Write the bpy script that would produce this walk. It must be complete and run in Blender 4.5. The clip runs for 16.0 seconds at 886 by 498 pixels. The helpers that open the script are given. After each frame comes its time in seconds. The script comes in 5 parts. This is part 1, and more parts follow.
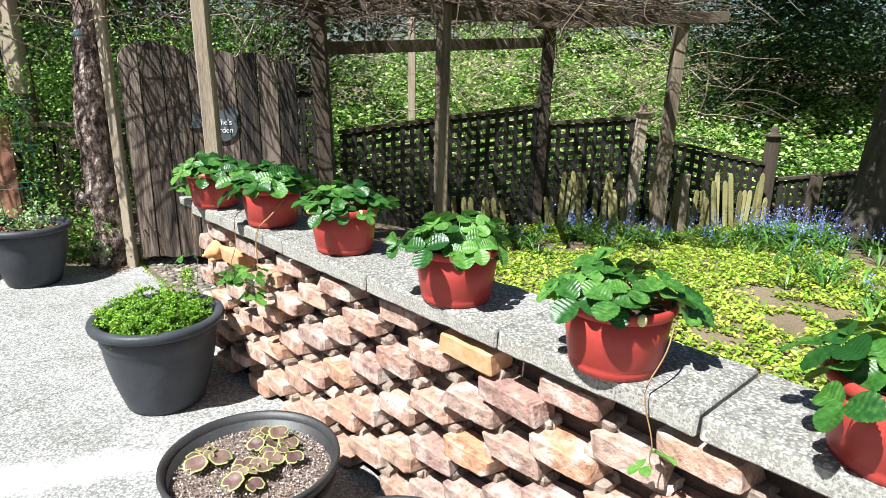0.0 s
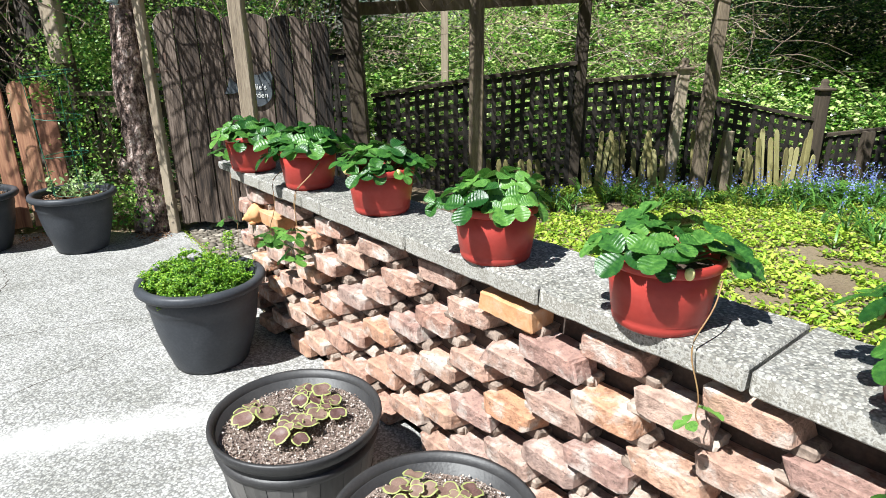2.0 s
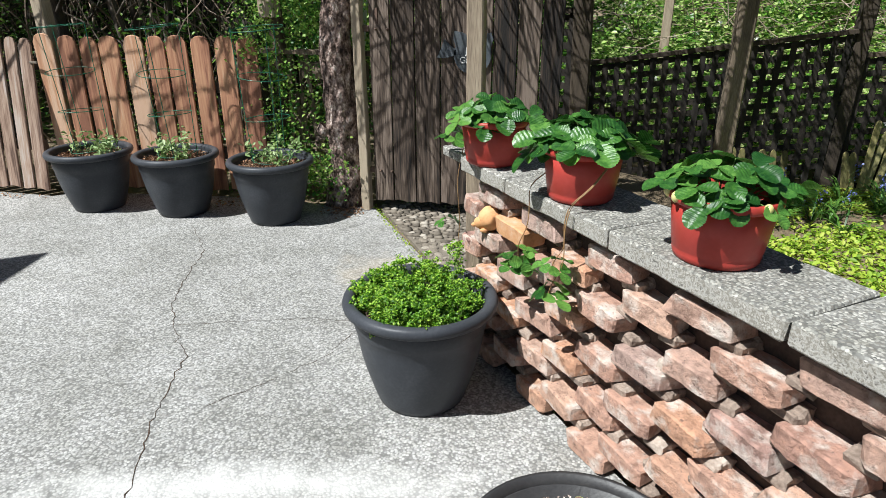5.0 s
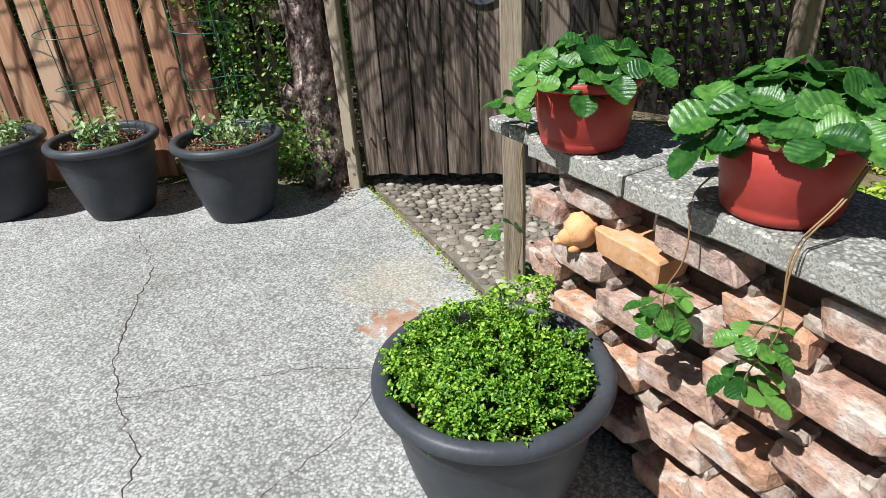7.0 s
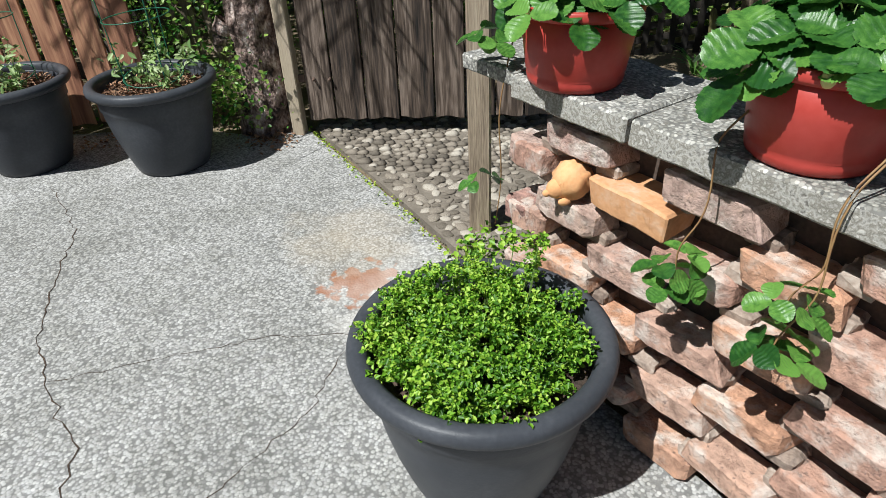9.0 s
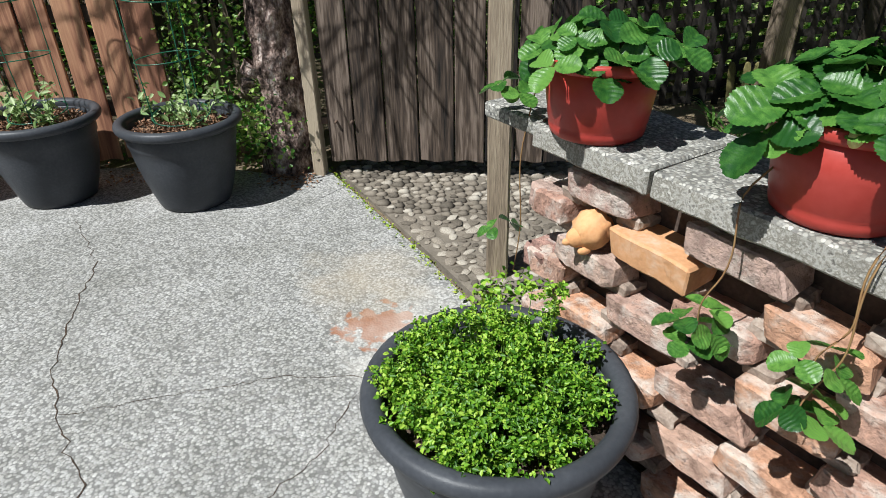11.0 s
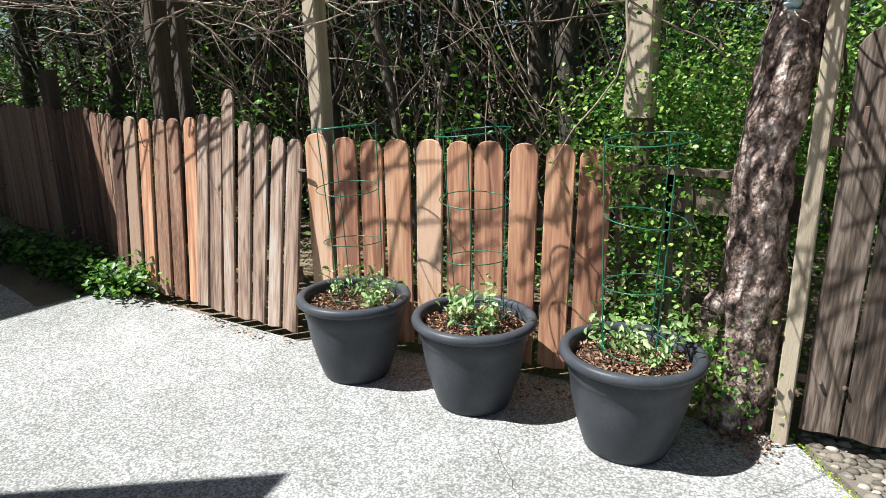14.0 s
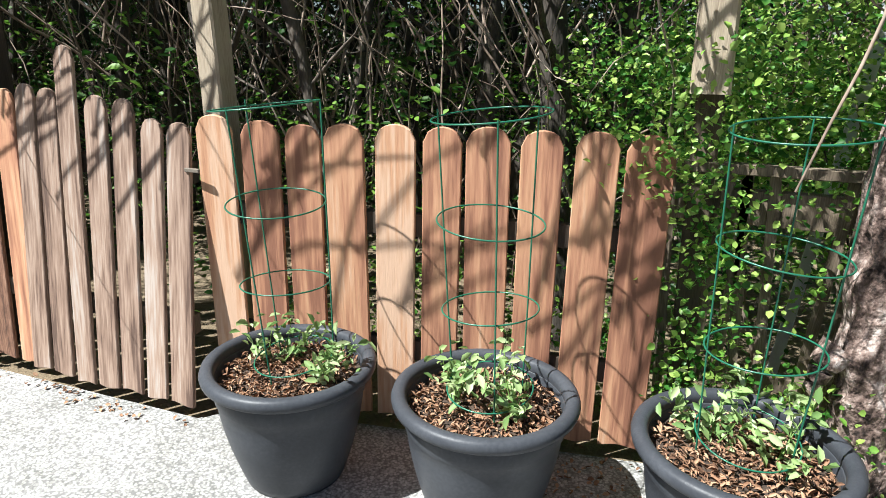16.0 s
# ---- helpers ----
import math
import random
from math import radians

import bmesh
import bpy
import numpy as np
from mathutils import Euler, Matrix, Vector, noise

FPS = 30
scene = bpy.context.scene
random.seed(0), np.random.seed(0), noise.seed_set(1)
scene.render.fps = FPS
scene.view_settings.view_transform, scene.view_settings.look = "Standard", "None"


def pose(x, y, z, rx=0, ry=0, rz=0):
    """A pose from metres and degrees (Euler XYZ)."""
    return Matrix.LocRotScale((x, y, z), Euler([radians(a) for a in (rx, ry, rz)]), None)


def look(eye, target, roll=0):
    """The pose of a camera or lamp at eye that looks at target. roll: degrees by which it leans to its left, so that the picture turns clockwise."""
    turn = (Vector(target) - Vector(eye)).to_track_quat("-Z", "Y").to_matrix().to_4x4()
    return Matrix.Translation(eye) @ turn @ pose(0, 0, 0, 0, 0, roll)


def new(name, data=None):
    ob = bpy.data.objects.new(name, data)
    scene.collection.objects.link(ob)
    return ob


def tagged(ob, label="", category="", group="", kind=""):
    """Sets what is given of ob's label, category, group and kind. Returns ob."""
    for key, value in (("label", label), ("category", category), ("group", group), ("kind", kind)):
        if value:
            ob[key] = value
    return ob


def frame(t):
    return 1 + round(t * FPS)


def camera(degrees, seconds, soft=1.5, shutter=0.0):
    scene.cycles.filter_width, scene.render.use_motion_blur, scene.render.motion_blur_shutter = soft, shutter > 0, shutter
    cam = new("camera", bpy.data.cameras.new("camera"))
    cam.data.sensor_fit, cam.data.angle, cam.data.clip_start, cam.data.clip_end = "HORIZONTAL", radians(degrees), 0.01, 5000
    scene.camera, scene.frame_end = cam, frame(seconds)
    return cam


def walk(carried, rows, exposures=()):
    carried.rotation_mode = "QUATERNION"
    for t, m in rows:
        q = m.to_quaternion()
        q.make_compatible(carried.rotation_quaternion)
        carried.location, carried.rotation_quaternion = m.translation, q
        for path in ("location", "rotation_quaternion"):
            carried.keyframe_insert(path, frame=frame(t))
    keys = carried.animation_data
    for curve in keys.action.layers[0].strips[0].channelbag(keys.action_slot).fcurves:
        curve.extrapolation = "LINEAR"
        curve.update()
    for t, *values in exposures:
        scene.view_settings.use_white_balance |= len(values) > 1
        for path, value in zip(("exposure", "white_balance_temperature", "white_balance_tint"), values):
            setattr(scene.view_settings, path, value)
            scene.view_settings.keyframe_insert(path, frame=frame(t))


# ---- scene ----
cam = camera(70.7, 16.0, soft=0.8)
PATH = [
    (0, (-0.315, 0.072, 1.535), (-0.231, 1.994, 0.989), 0.9),
    (0.5, (-0.323, 0.074, 1.535), (-0.307, 1.993, 0.968), -0.3),
    (1, (-0.322, 0.07, 1.53), (-0.311, 1.987, 0.958), -0.9),
    (1.5, (-0.331, 0.055, 1.517), (-0.317, 1.974, 0.955), -0.5),
    (2, (-0.33, 0.079, 1.51), (-0.355, 1.969, 0.858), -0.7),
    (2.5, (-0.356, 0.104, 1.493), (-0.42, 1.959, 0.748), -0.1),
    (3, (-0.446, 0.142, 1.498), (-0.608, 1.98, 0.727), 0.6),
    (3.5, (-0.616, 0.195, 1.529), (-0.701, 2.063, 0.821), -2.6),
    (4, (-0.724, 0.326, 1.524), (-0.874, 2.173, 0.77), -0.8),
    (4.5, (-0.777, 0.545, 1.528), (-1.217, 2.402, 0.931), 0.8),
    (4.7, (-0.816, 0.646, 1.516), (-1.295, 2.457, 0.817), 0.7),
    (6.8, (-1.313, 1.58, 1.404), (-1.718, 3.331, 0.526), -3.8),
    (7, (-1.36, 1.631, 1.395), (-1.734, 3.358, 0.457), -3.5),
    (7.5, (-1.414, 1.736, 1.384), (-1.829, 3.459, 0.456), -2.1),
    (8, (-1.454, 1.783, 1.363), (-1.655, 3.452, 0.28), -2.3),
    (8.2, (-1.466, 1.782, 1.356), (-1.646, 3.435, 0.245), -2.5),
    (10.3, (-1.489, 1.809, 1.333), (-1.667, 3.507, 0.29), -1.0),
    (10.5, (-1.491, 1.806, 1.34), (-1.684, 3.511, 0.313), -1.2),
    (11, (-1.493, 1.797, 1.346), (-1.717, 3.522, 0.358), -1.1),
    (11.5, (-1.505, 1.804, 1.347), (-1.772, 3.525, 0.364), -1.2),
    (11.8, (-1.565, 1.784, 1.402), (-1.956, 3.533, 0.513), -0.4),
    (11.9, (-1.593, 1.777, 1.41), (-2.054, 3.531, 0.568), -0.1),
    (12, (-1.607, 1.769, 1.423), (-2.146, 3.524, 0.631), -0.5),
    (12.5, (-1.725, 1.789, 1.462), (-2.549, 3.486, 0.796), -0.3),
    (13, (-1.912, 1.946, 1.496), (-3.003, 3.535, 0.961), 0.5),
    (13.5, (-2.19, 2.057, 1.474), (-3.273, 3.67, 1.0), 3.2),
    (14, (-2.464, 2.166, 1.498), (-3.532, 3.775, 0.976), -0.3),
    (14.5, (-2.672, 2.358, 1.467), (-3.789, 3.943, 0.976), -0.0),
    (15, (-2.965, 2.49, 1.468), (-3.887, 4.182, 0.932), -1.0),
    (15.5, (-3.173, 2.716, 1.453), (-3.992, 4.415, 0.789), -3.1),
    (16, (-3.341, 2.871, 1.44), (-4.054, 4.641, 0.843), 0.8),
]
STOPS = [(t, s, 6080, 7.0) for t, s in ((0.0, 1.2), (2.0, 1.05), (3.5, 0.76), (4.5, 0.64), (7.0, 0.62), (8.0, 0.52), (11.0, 0.44), (12.0, 0.54), (13.0, 0.8), (14.0, 1.12), (14.8, 1.16), (16.0, 1.28))]
walk(cam, [(t, look(eye, target, roll)) for t, eye, target, roll in PATH], STOPS)

# ---- light ----
SUN_AZ, SUN_EL = 45.0, 56.0          # shadows run towards +x, turned SUN_AZ degrees to +y
sun_dir = Vector((-math.cos(radians(SUN_AZ)) * math.cos(radians(SUN_EL)), -math.sin(radians(SUN_AZ)) * math.cos(radians(SUN_EL)), math.sin(radians(SUN_EL))))
world = bpy.data.worlds.new("world")
scene.world = world
world.use_nodes = True
wn = world.node_tree
sky = wn.nodes.new("ShaderNodeTexSky")
sky.sky_type = "NISHITA"
sky.sun_disc = False
sky.sun_elevation = radians(SUN_EL)
sky.sun_rotation = math.atan2(sun_dir.x, sun_dir.y)
wn.links.new(sky.outputs[0], wn.nodes["Background"].inputs[0])
wn.nodes["Background"].inputs[1].default_value = 0.035
sun = new("sun", bpy.data.lights.new("sun", "SUN"))
sun.data.energy, sun.data.angle, sun.data.color = 5.0, radians(0.53), (1.0, 0.97, 0.92)
sun.matrix_world = look((0, 0, 0), tuple(-sun_dir))

R = random.Random(7)
G = np.random.default_rng(7)


# ---- materials ----
def mat(name, colours, scale=8.0, rough=0.8, fine=60.0, fine_mix=0.35, bump=0.2, bump_scale=None, stretch=(1, 1, 1), metal=0.0,
        per_object=0.0, per_island=0.0, spec=0.5, translucent=0.0, detail=4.0, bump_dist=0.004, span=(0.25, 0.75)):
    """A surface with stains at one scale and grain at another, seated on object coordinates."""
    m = bpy.data.materials.new(name)
    m.use_nodes = True
    nt = m.node_tree
    n, l = nt.nodes, nt.links
    bsdf = n["Principled BSDF"]
    tc = n.new("ShaderNodeTexCoord")
    mp = n.new("ShaderNodeMapping")
    mp.inputs["Scale"].default_value = stretch
    l.new(tc.outputs["Object"], mp.inputs["Vector"])
    vec = mp.outputs["Vector"]
    info = n.new("ShaderNodeObjectInfo")
    add = n.new("ShaderNodeVectorMath")
    add.operation = "MULTIPLY_ADD"
    comb = n.new("ShaderNodeCombineXYZ")
    for i in range(3):
        l.new(info.outputs["Random"], comb.inputs[i])
    l.new(comb.outputs[0], add.inputs[0])
    add.inputs[1].default_value = (37, 91, 53)
    l.new(vec, add.inputs[2])
    vec = add.outputs[0]
    big = n.new("ShaderNodeTexNoise")
    big.inputs["Scale"].default_value, big.inputs["Detail"].default_value = scale, detail
    l.new(vec, big.inputs["Vector"])
    small = n.new("ShaderNodeTexNoise")
    small.inputs["Scale"].default_value, small.inputs["Detail"].default_value = fine, 3
    l.new(vec, small.inputs["Vector"])
    mix = n.new("ShaderNodeMix")
    mix.inputs[0].default_value = fine_mix
    l.new(big.outputs[0], mix.inputs[2])
    l.new(small.outputs[0], mix.inputs[3])
    fac = mix.outputs[0]
    for amount, out in ((per_object, info.outputs["Random"]), (per_island, None)):
        if amount:
            if out is None:
                out = n.new("ShaderNodeNewGeometry").outputs["Random Per Island"]
            ma = n.new("ShaderNodeMath")
            ma.operation = "MULTIPLY_ADD"
            sub = n.new("ShaderNodeMath")
            sub.operation = "SUBTRACT"
            l.new(out, sub.inputs[0])
            sub.inputs[1].default_value = 0.5
            l.new(sub.outputs[0], ma.inputs[0])
            ma.inputs[1].default_value = amount
            l.new(fac, ma.inputs[2])
            fac = ma.outputs[0]
    ramp = n.new("ShaderNodeValToRGB")
    e = ramp.color_ramp.elements
    lo, hi = span
    while len(e) < len(colours):
        e.new(0.5)
    for i, c in enumerate(colours):
        e[i].position = lo + (hi - lo) * i / max(1, len(colours) - 1)
        e[i].color = (*c, 1)
    l.new(fac, ramp.inputs[0])
    l.new(ramp.outputs[0], bsdf.inputs["Base Color"])
    bsdf.inputs["Roughness"].default_value = rough
    bsdf.inputs["Metallic"].default_value = metal
    bsdf.inputs["Specular IOR Level"].default_value = spec
    if bump:
        bn = n.new("ShaderNodeTexNoise")
        bn.inputs["Scale"].default_value, bn.inputs["Detail"].default_value = bump_scale or fine, 5
        l.new(vec, bn.inputs["Vector"])
        bp = n.new("ShaderNodeBump")
        bp.inputs["Strength"].default_value, bp.inputs["Distance"].default_value = bump, bump_dist
        l.new(bn.outputs[0], bp.inputs["Height"])
        l.new(bp.outputs[0], bsdf.inputs["Normal"])
    if translucent:
        tr = n.new("ShaderNodeBsdfTranslucent")
        l.new(ramp.outputs[0], tr.inputs[0])
        mx = n.new("ShaderNodeMixShader")
        mx.inputs[0].default_value = translucent
        l.new(bsdf.outputs[0], mx.inputs[1])
        l.new(tr.outputs[0], mx.inputs[2])
        l.new(mx.outputs[0], n["Material Output"].inputs[0])
    return m


def aggregate(name, stone, cement, scale, mottle=0.85, stains=()):
    """Exposed-aggregate concrete: small stones in cement, with weather stains."""
    m = bpy.data.materials.new(name)
    m.use_nodes = True
    nt = m.node_tree
    n, l = nt.nodes, nt.links
    bsdf = n["Principled BSDF"]
    tc = n.new("ShaderNodeTexCoord")
    vo = n.new("ShaderNodeTexVoronoi")
    vo.inputs["Scale"].default_value = scale
    l.new(tc.outputs["Object"], vo.inputs["Vector"])
    hue = n.new("ShaderNodeValToRGB")
    e = hue.color_ramp.elements
    while len(e) < len(stone):
        e.new(0.5)
    for i, c in enumerate(stone):
        e[i].position, e[i].color = i / (len(stone) - 1), (*c, 1)
    bw = n.new("ShaderNodeSeparateColor")
    l.new(vo.outputs["Color"], bw.inputs[0])
    l.new(bw.outputs[0], hue.inputs[0])
    edge = n.new("ShaderNodeValToRGB")
    edge.color_ramp.elements[0].position, edge.color_ramp.elements[1].position = 0.46, 0.72
    l.new(vo.outputs["Distance"], edge.inputs[0])
    mix = n.new("ShaderNodeMix")
    mix.data_type = "RGBA"
    l.new(edge.outputs[0], mix.inputs[0])
    l.new(hue.outputs[0], mix.inputs[6])
    mix.inputs[7].default_value = (*cement, 1)
    col = mix.outputs[2]
    for k, (sc, lo_c, lo_p, hi_p) in enumerate(((1.1, 0.78, 0.38, 0.62), (5.0, 0.84, 0.35, 0.6), (34.0, mottle, 0.4, 0.58))):
        no = n.new("ShaderNodeTexNoise")
        no.inputs["Scale"].default_value, no.inputs["Detail"].default_value = sc, 6
        l.new(tc.outputs["Object"], no.inputs["Vector"])
        rp = n.new("ShaderNodeValToRGB")
        rp.color_ramp.elements[0].position, rp.color_ramp.elements[1].position = lo_p, hi_p
        rp.color_ramp.elements[0].color, rp.color_ramp.elements[1].color = (lo_c, lo_c, lo_c * 0.98, 1), (1, 1, 1, 1)
        l.new(no.outputs[0], rp.inputs[0])
        mu = n.new("ShaderNodeMix")
        mu.data_type, mu.blend_type = "RGBA", "MULTIPLY"
        mu.inputs[0].default_value = 1
        l.new(col, mu.inputs[6])
        l.new(rp.outputs[0], mu.inputs[7])
        col = mu.outputs[2]
    for (ax, ay), (bx, by), width, colour, amount, rag in stains:
        # a ragged streak between two places on the slab
        pos = n.new("ShaderNodeVectorMath")
        pos.operation = "SUBTRACT"
        l.new(tc.outputs["Object"], pos.inputs[0])
        pos.inputs[1].default_value = ((ax + bx) / 2, (ay + by) / 2, 0)
        rot = n.new("ShaderNodeVectorRotate")
        rot.rotation_type = "Z_AXIS"
        rot.inputs["Angle"].default_value = -math.atan2(by - ay, bx - ax)
        l.new(pos.outputs[0], rot.inputs["Vector"])
        sc = n.new("ShaderNodeVectorMath")
        sc.operation = "MULTIPLY"
        l.new(rot.outputs[0], sc.inputs[0])
        length = math.hypot(bx - ax, by - ay)
        sc.inputs[1].default_value = (2 / max(length, width), 2 / width, 0)
        ln = n.new("ShaderNodeVectorMath")
        ln.operation = "LENGTH"
        l.new(sc.outputs[0], ln.inputs[0])
        no = n.new("ShaderNodeTexNoise")
        no.inputs["Scale"].default_value, no.inputs["Detail"].default_value = rag, 6
        l.new(tc.outputs["Object"], no.inputs["Vector"])
        ad = n.new("ShaderNodeMath")
        ad.operation = "MULTIPLY_ADD"
        l.new(no.outputs[0], ad.inputs[0])
        ad.inputs[1].default_value = 2.2
        l.new(ln.outputs["Value"], ad.inputs[2])
        rp = n.new("ShaderNodeValToRGB")
        rp.color_ramp.elements[0].position, rp.color_ramp.elements[1].position = (0.66, 0.74) if rag > 15 else (0.5, 0.95)
        rp.color_ramp.elements[0].color, rp.color_ramp.elements[1].color = (amount,) * 3 + (1,), (0, 0, 0, 1)
        half = n.new("ShaderNodeMath")
        half.operation = "MULTIPLY"
        half.inputs[1].default_value = 0.4
        l.new(ad.outputs[0], half.inputs[0])
        l.new(half.outputs[0], rp.inputs[0])
        mu = n.new("ShaderNodeMix")
        mu.data_type = "RGBA"
        l.new(rp.outputs[0], mu.inputs[0])
        l.new(col, mu.inputs[6])
        mu.inputs[7].default_value = (*colour, 1)
        col = mu.outputs[2]
    l.new(col, bsdf.inputs["Base Color"])
    bsdf.inputs["Roughness"].default_value = 0.85
    bp = n.new("ShaderNodeBump")
    bp.inputs["Strength"].default_value, bp.inputs["Distance"].default_value = 0.35, 0.005
    bp.invert = True
    l.new(vo.outputs["Distance"], bp.inputs["Height"])
    l.new(bp.outputs[0], bsdf.inputs["Normal"])
    return m


M_PATIO = aggregate("aggregate_concrete", [(0.24, 0.233, 0.227), (0.43, 0.424, 0.414), (0.6, 0.59, 0.57), (0.33, 0.32, 0.305), (0.5, 0.494, 0.48), (0.42, 0.417, 0.41)], (0.22, 0.216, 0.21), 105, 0.82,
                    stains=(((-2.6, 1.98), (-1.2, 2.38), 0.2, (0.72, 0.71, 0.685), 0.6, 9.0),
                            ((-2.14, 3.49), (-1.78, 3.67), 0.3, (0.25, 0.095, 0.04), 1.0, 20.0),
                            ((-2.0, 3.35), (-1.6, 3.7), 0.45, (0.74, 0.70, 0.64), 0.5, 8.0),
                            ((-2.25, 4.0), (-1.9, 3.75), 0.5, (0.45, 0.37, 0.26), 0.4, 7.0)))
M_CAP = aggregate("aggregate_slab", [(0.12, 0.118, 0.112), (0.36, 0.355, 0.33), (0.64, 0.62, 0.57), (0.22, 0.205, 0.18), (0.46, 0.45, 0.415), (0.3, 0.29, 0.27)], (0.2, 0.193, 0.18), 135)
M_SLABSIDE = mat("slab_edge", [(0.14, 0.13, 0.115), (0.4, 0.385, 0.35), (0.2, 0.185, 0.155), (0.5, 0.48, 0.44)], 14, 0.92, 110, 0.6, 0.7, 110, span=(0.35, 0.65))
def brick_mat():
    """Old soft brick: each one its own shade, with pale lime smears, dark chips and a rough skin."""
    m = bpy.data.materials.new("old_brick")
    m.use_nodes = True
    n, l = m.node_tree.nodes, m.node_tree.links
    bsdf = n["Principled BSDF"]
    tc, info = n.new("ShaderNodeTexCoord"), n.new("ShaderNodeObjectInfo")
    shift = n.new("ShaderNodeVectorMath")
    shift.operation = "MULTIPLY_ADD"
    l.new(info.outputs["Random"], shift.inputs[0])
    shift.inputs[1].default_value = (31, 77, 53)
    l.new(tc.outputs["Object"], shift.inputs[2])

    def field(scale, detail=5.0):
        t = n.new("ShaderNodeTexNoise")
        t.inputs["Scale"].default_value, t.inputs["Detail"].default_value, t.inputs["Roughness"].default_value = scale, detail, 0.62
        l.new(shift.outputs[0], t.inputs["Vector"])
        return t.outputs[0]

    def ramp(fac, stops):
        r = n.new("ShaderNodeValToRGB")
        e = r.color_ramp.elements
        while len(e) < len(stops):
            e.new(0.5)
        for k, (pos, c) in enumerate(stops):
            e[k].position, e[k].color = pos, (*c, 1)
        l.new(fac, r.inputs[0])
        return r.outputs[0]

    def blend(kind, fac, a, b):
        x = n.new("ShaderNodeMix")
        x.data_type, x.blend_type = "RGBA", kind
        if isinstance(fac, float):
            x.inputs[0].default_value = fac
        else:
            l.new(fac, x.inputs[0])
        l.new(a, x.inputs[6])
        if isinstance(b, tuple):
            x.inputs[7].default_value = (*b, 1)
        else:
            l.new(b, x.inputs[7])
        return x.outputs[2]

    col = ramp(info.outputs["Random"], [(0.0, (0.37, 0.215, 0.165)), (0.22, (0.46, 0.285, 0.21)), (0.42, (0.37, 0.26, 0.22)), (0.6, (0.5, 0.265, 0.155)), (0.8, (0.43, 0.32, 0.27)), (1.0, (0.34, 0.2, 0.165))])
    col = blend("MULTIPLY", 1.0, col, ramp(field(26), [(0.3, (0.5, 0.46, 0.44)), (0.5, (1, 1, 1)), (0.68, (1.25, 1.2, 1.15))]))
    col = blend("MIX", ramp(field(11), [(0.5, (0, 0, 0)), (0.66, (0.8, 0.8, 0.8))]), col, (0.63, 0.57, 0.51))
    col = blend("MIX", ramp(field(60), [(0.3, (0.75, 0.75, 0.75)), (0.4, (0, 0, 0))]), col, (0.13, 0.085, 0.07))
    l.new(col, bsdf.inputs["Base Color"])
    bsdf.inputs["Roughness"].default_value = 0.92
    bp = n.new("ShaderNodeBump")
    bp.inputs["Strength"].default_value, bp.inputs["Distance"].default_value = 1.0, 0.012
    l.new(field(42, 7.0), bp.inputs["Height"])
    l.new(bp.outputs[0], bsdf.inputs["Normal"])
    return m


M_BRICK = brick_mat()
M_PAD = mat("pale_lime_mortar", [(0.13, 0.095, 0.075), (0.29, 0.225, 0.18), (0.46, 0.39, 0.33)], 22, 0.95, 120, 0.45, 0.9, 60, per_object=0.3)
M_BRICKORANGE = mat("orange_brick", [(0.36, 0.18, 0.085), (0.55, 0.29, 0.14), (0.6, 0.42, 0.3)], 14, 0.9, 90, 0.3, 0.8, 45)
# Near-black brown: the shade inside the open brickwork, put into the core's colour.
M_GAPSHADE = mat("gap_shade_brown", [(0.03, 0.02, 0.016), (0.075, 0.053, 0.042), (0.125, 0.09, 0.07)], 14, 0.95, 100, 0.4, 0.9, 40)
M_SOIL = mat("dark_soil", [(0.02, 0.014, 0.01), (0.06, 0.04, 0.028), (0.11, 0.07, 0.045)], 18, 0.95, 160, 0.5, 1.0, 70, bump_dist=0.01)
M_BARK = mat("bark_chips", [(0.11, 0.055, 0.03), (0.27, 0.145, 0.08), (0.42, 0.26, 0.16)], 18, 0.9, 160, 0.4, 0.5, per_island=0.6)
M_GRIT = mat("pale_grit", [(0.16, 0.11, 0.085), (0.3, 0.23, 0.19), (0.52, 0.46, 0.41)], 30, 0.9, 220, 0.6, 0.6, per_island=0.7)
M_GRITSOIL = mat("gritty_soil", [(0.1, 0.07, 0.055), (0.19, 0.14, 0.115), (0.28, 0.22, 0.19)], 60, 0.95, 220, 0.5, 1.0, 120, bump_dist=0.008)
M_PLASTIC = mat("slate_plastic", [(0.033, 0.036, 0.042), (0.048, 0.052, 0.06), (0.075, 0.08, 0.09)], 6, 0.42, 90, 0.35, 0.12, 200, spec=0.2)
M_BARREL = mat("brown_black_plastic", [(0.018, 0.017, 0.018), (0.03, 0.029, 0.03), (0.05, 0.048, 0.047)], 7, 0.5, 90, 0.35, 0.25, 90)
M_STAVE = mat("grey_stave_plastic", [(0.07, 0.066, 0.062), (0.11, 0.104, 0.1), (0.16, 0.15, 0.14)], 7, 0.6, 60, 0.35, 0.4, 40, stretch=(1, 1, 0.15), per_object=0.3)
M_RED = mat("red_plastic", [(0.28, 0.03, 0.024), (0.36, 0.042, 0.032), (0.42, 0.06, 0.048)], 9, 0.42, 70, 0.3, 0.06, 120, spec=0.35)
M_GATE = mat("dark_weathered_wood", [(0.006, 0.004, 0.003), (0.036, 0.024, 0.017), (0.085, 0.06, 0.044), (0.19, 0.145, 0.115)], 3.2, 0.85, 12, 0.5, 0.8, 24, span=(0.37, 0.65), stretch=(7, 7, 0.55), per_object=0.22)
M_PICKET = mat("red_brown_fence_wood", [(0.25, 0.11, 0.065), (0.42, 0.205, 0.118), (0.53, 0.29, 0.165), (0.62, 0.41, 0.28)], 2.6, 0.78, 10, 0.35, 0.4, 20, span=(0.37, 0.65), stretch=(7, 7, 0.5), per_object=0.22)
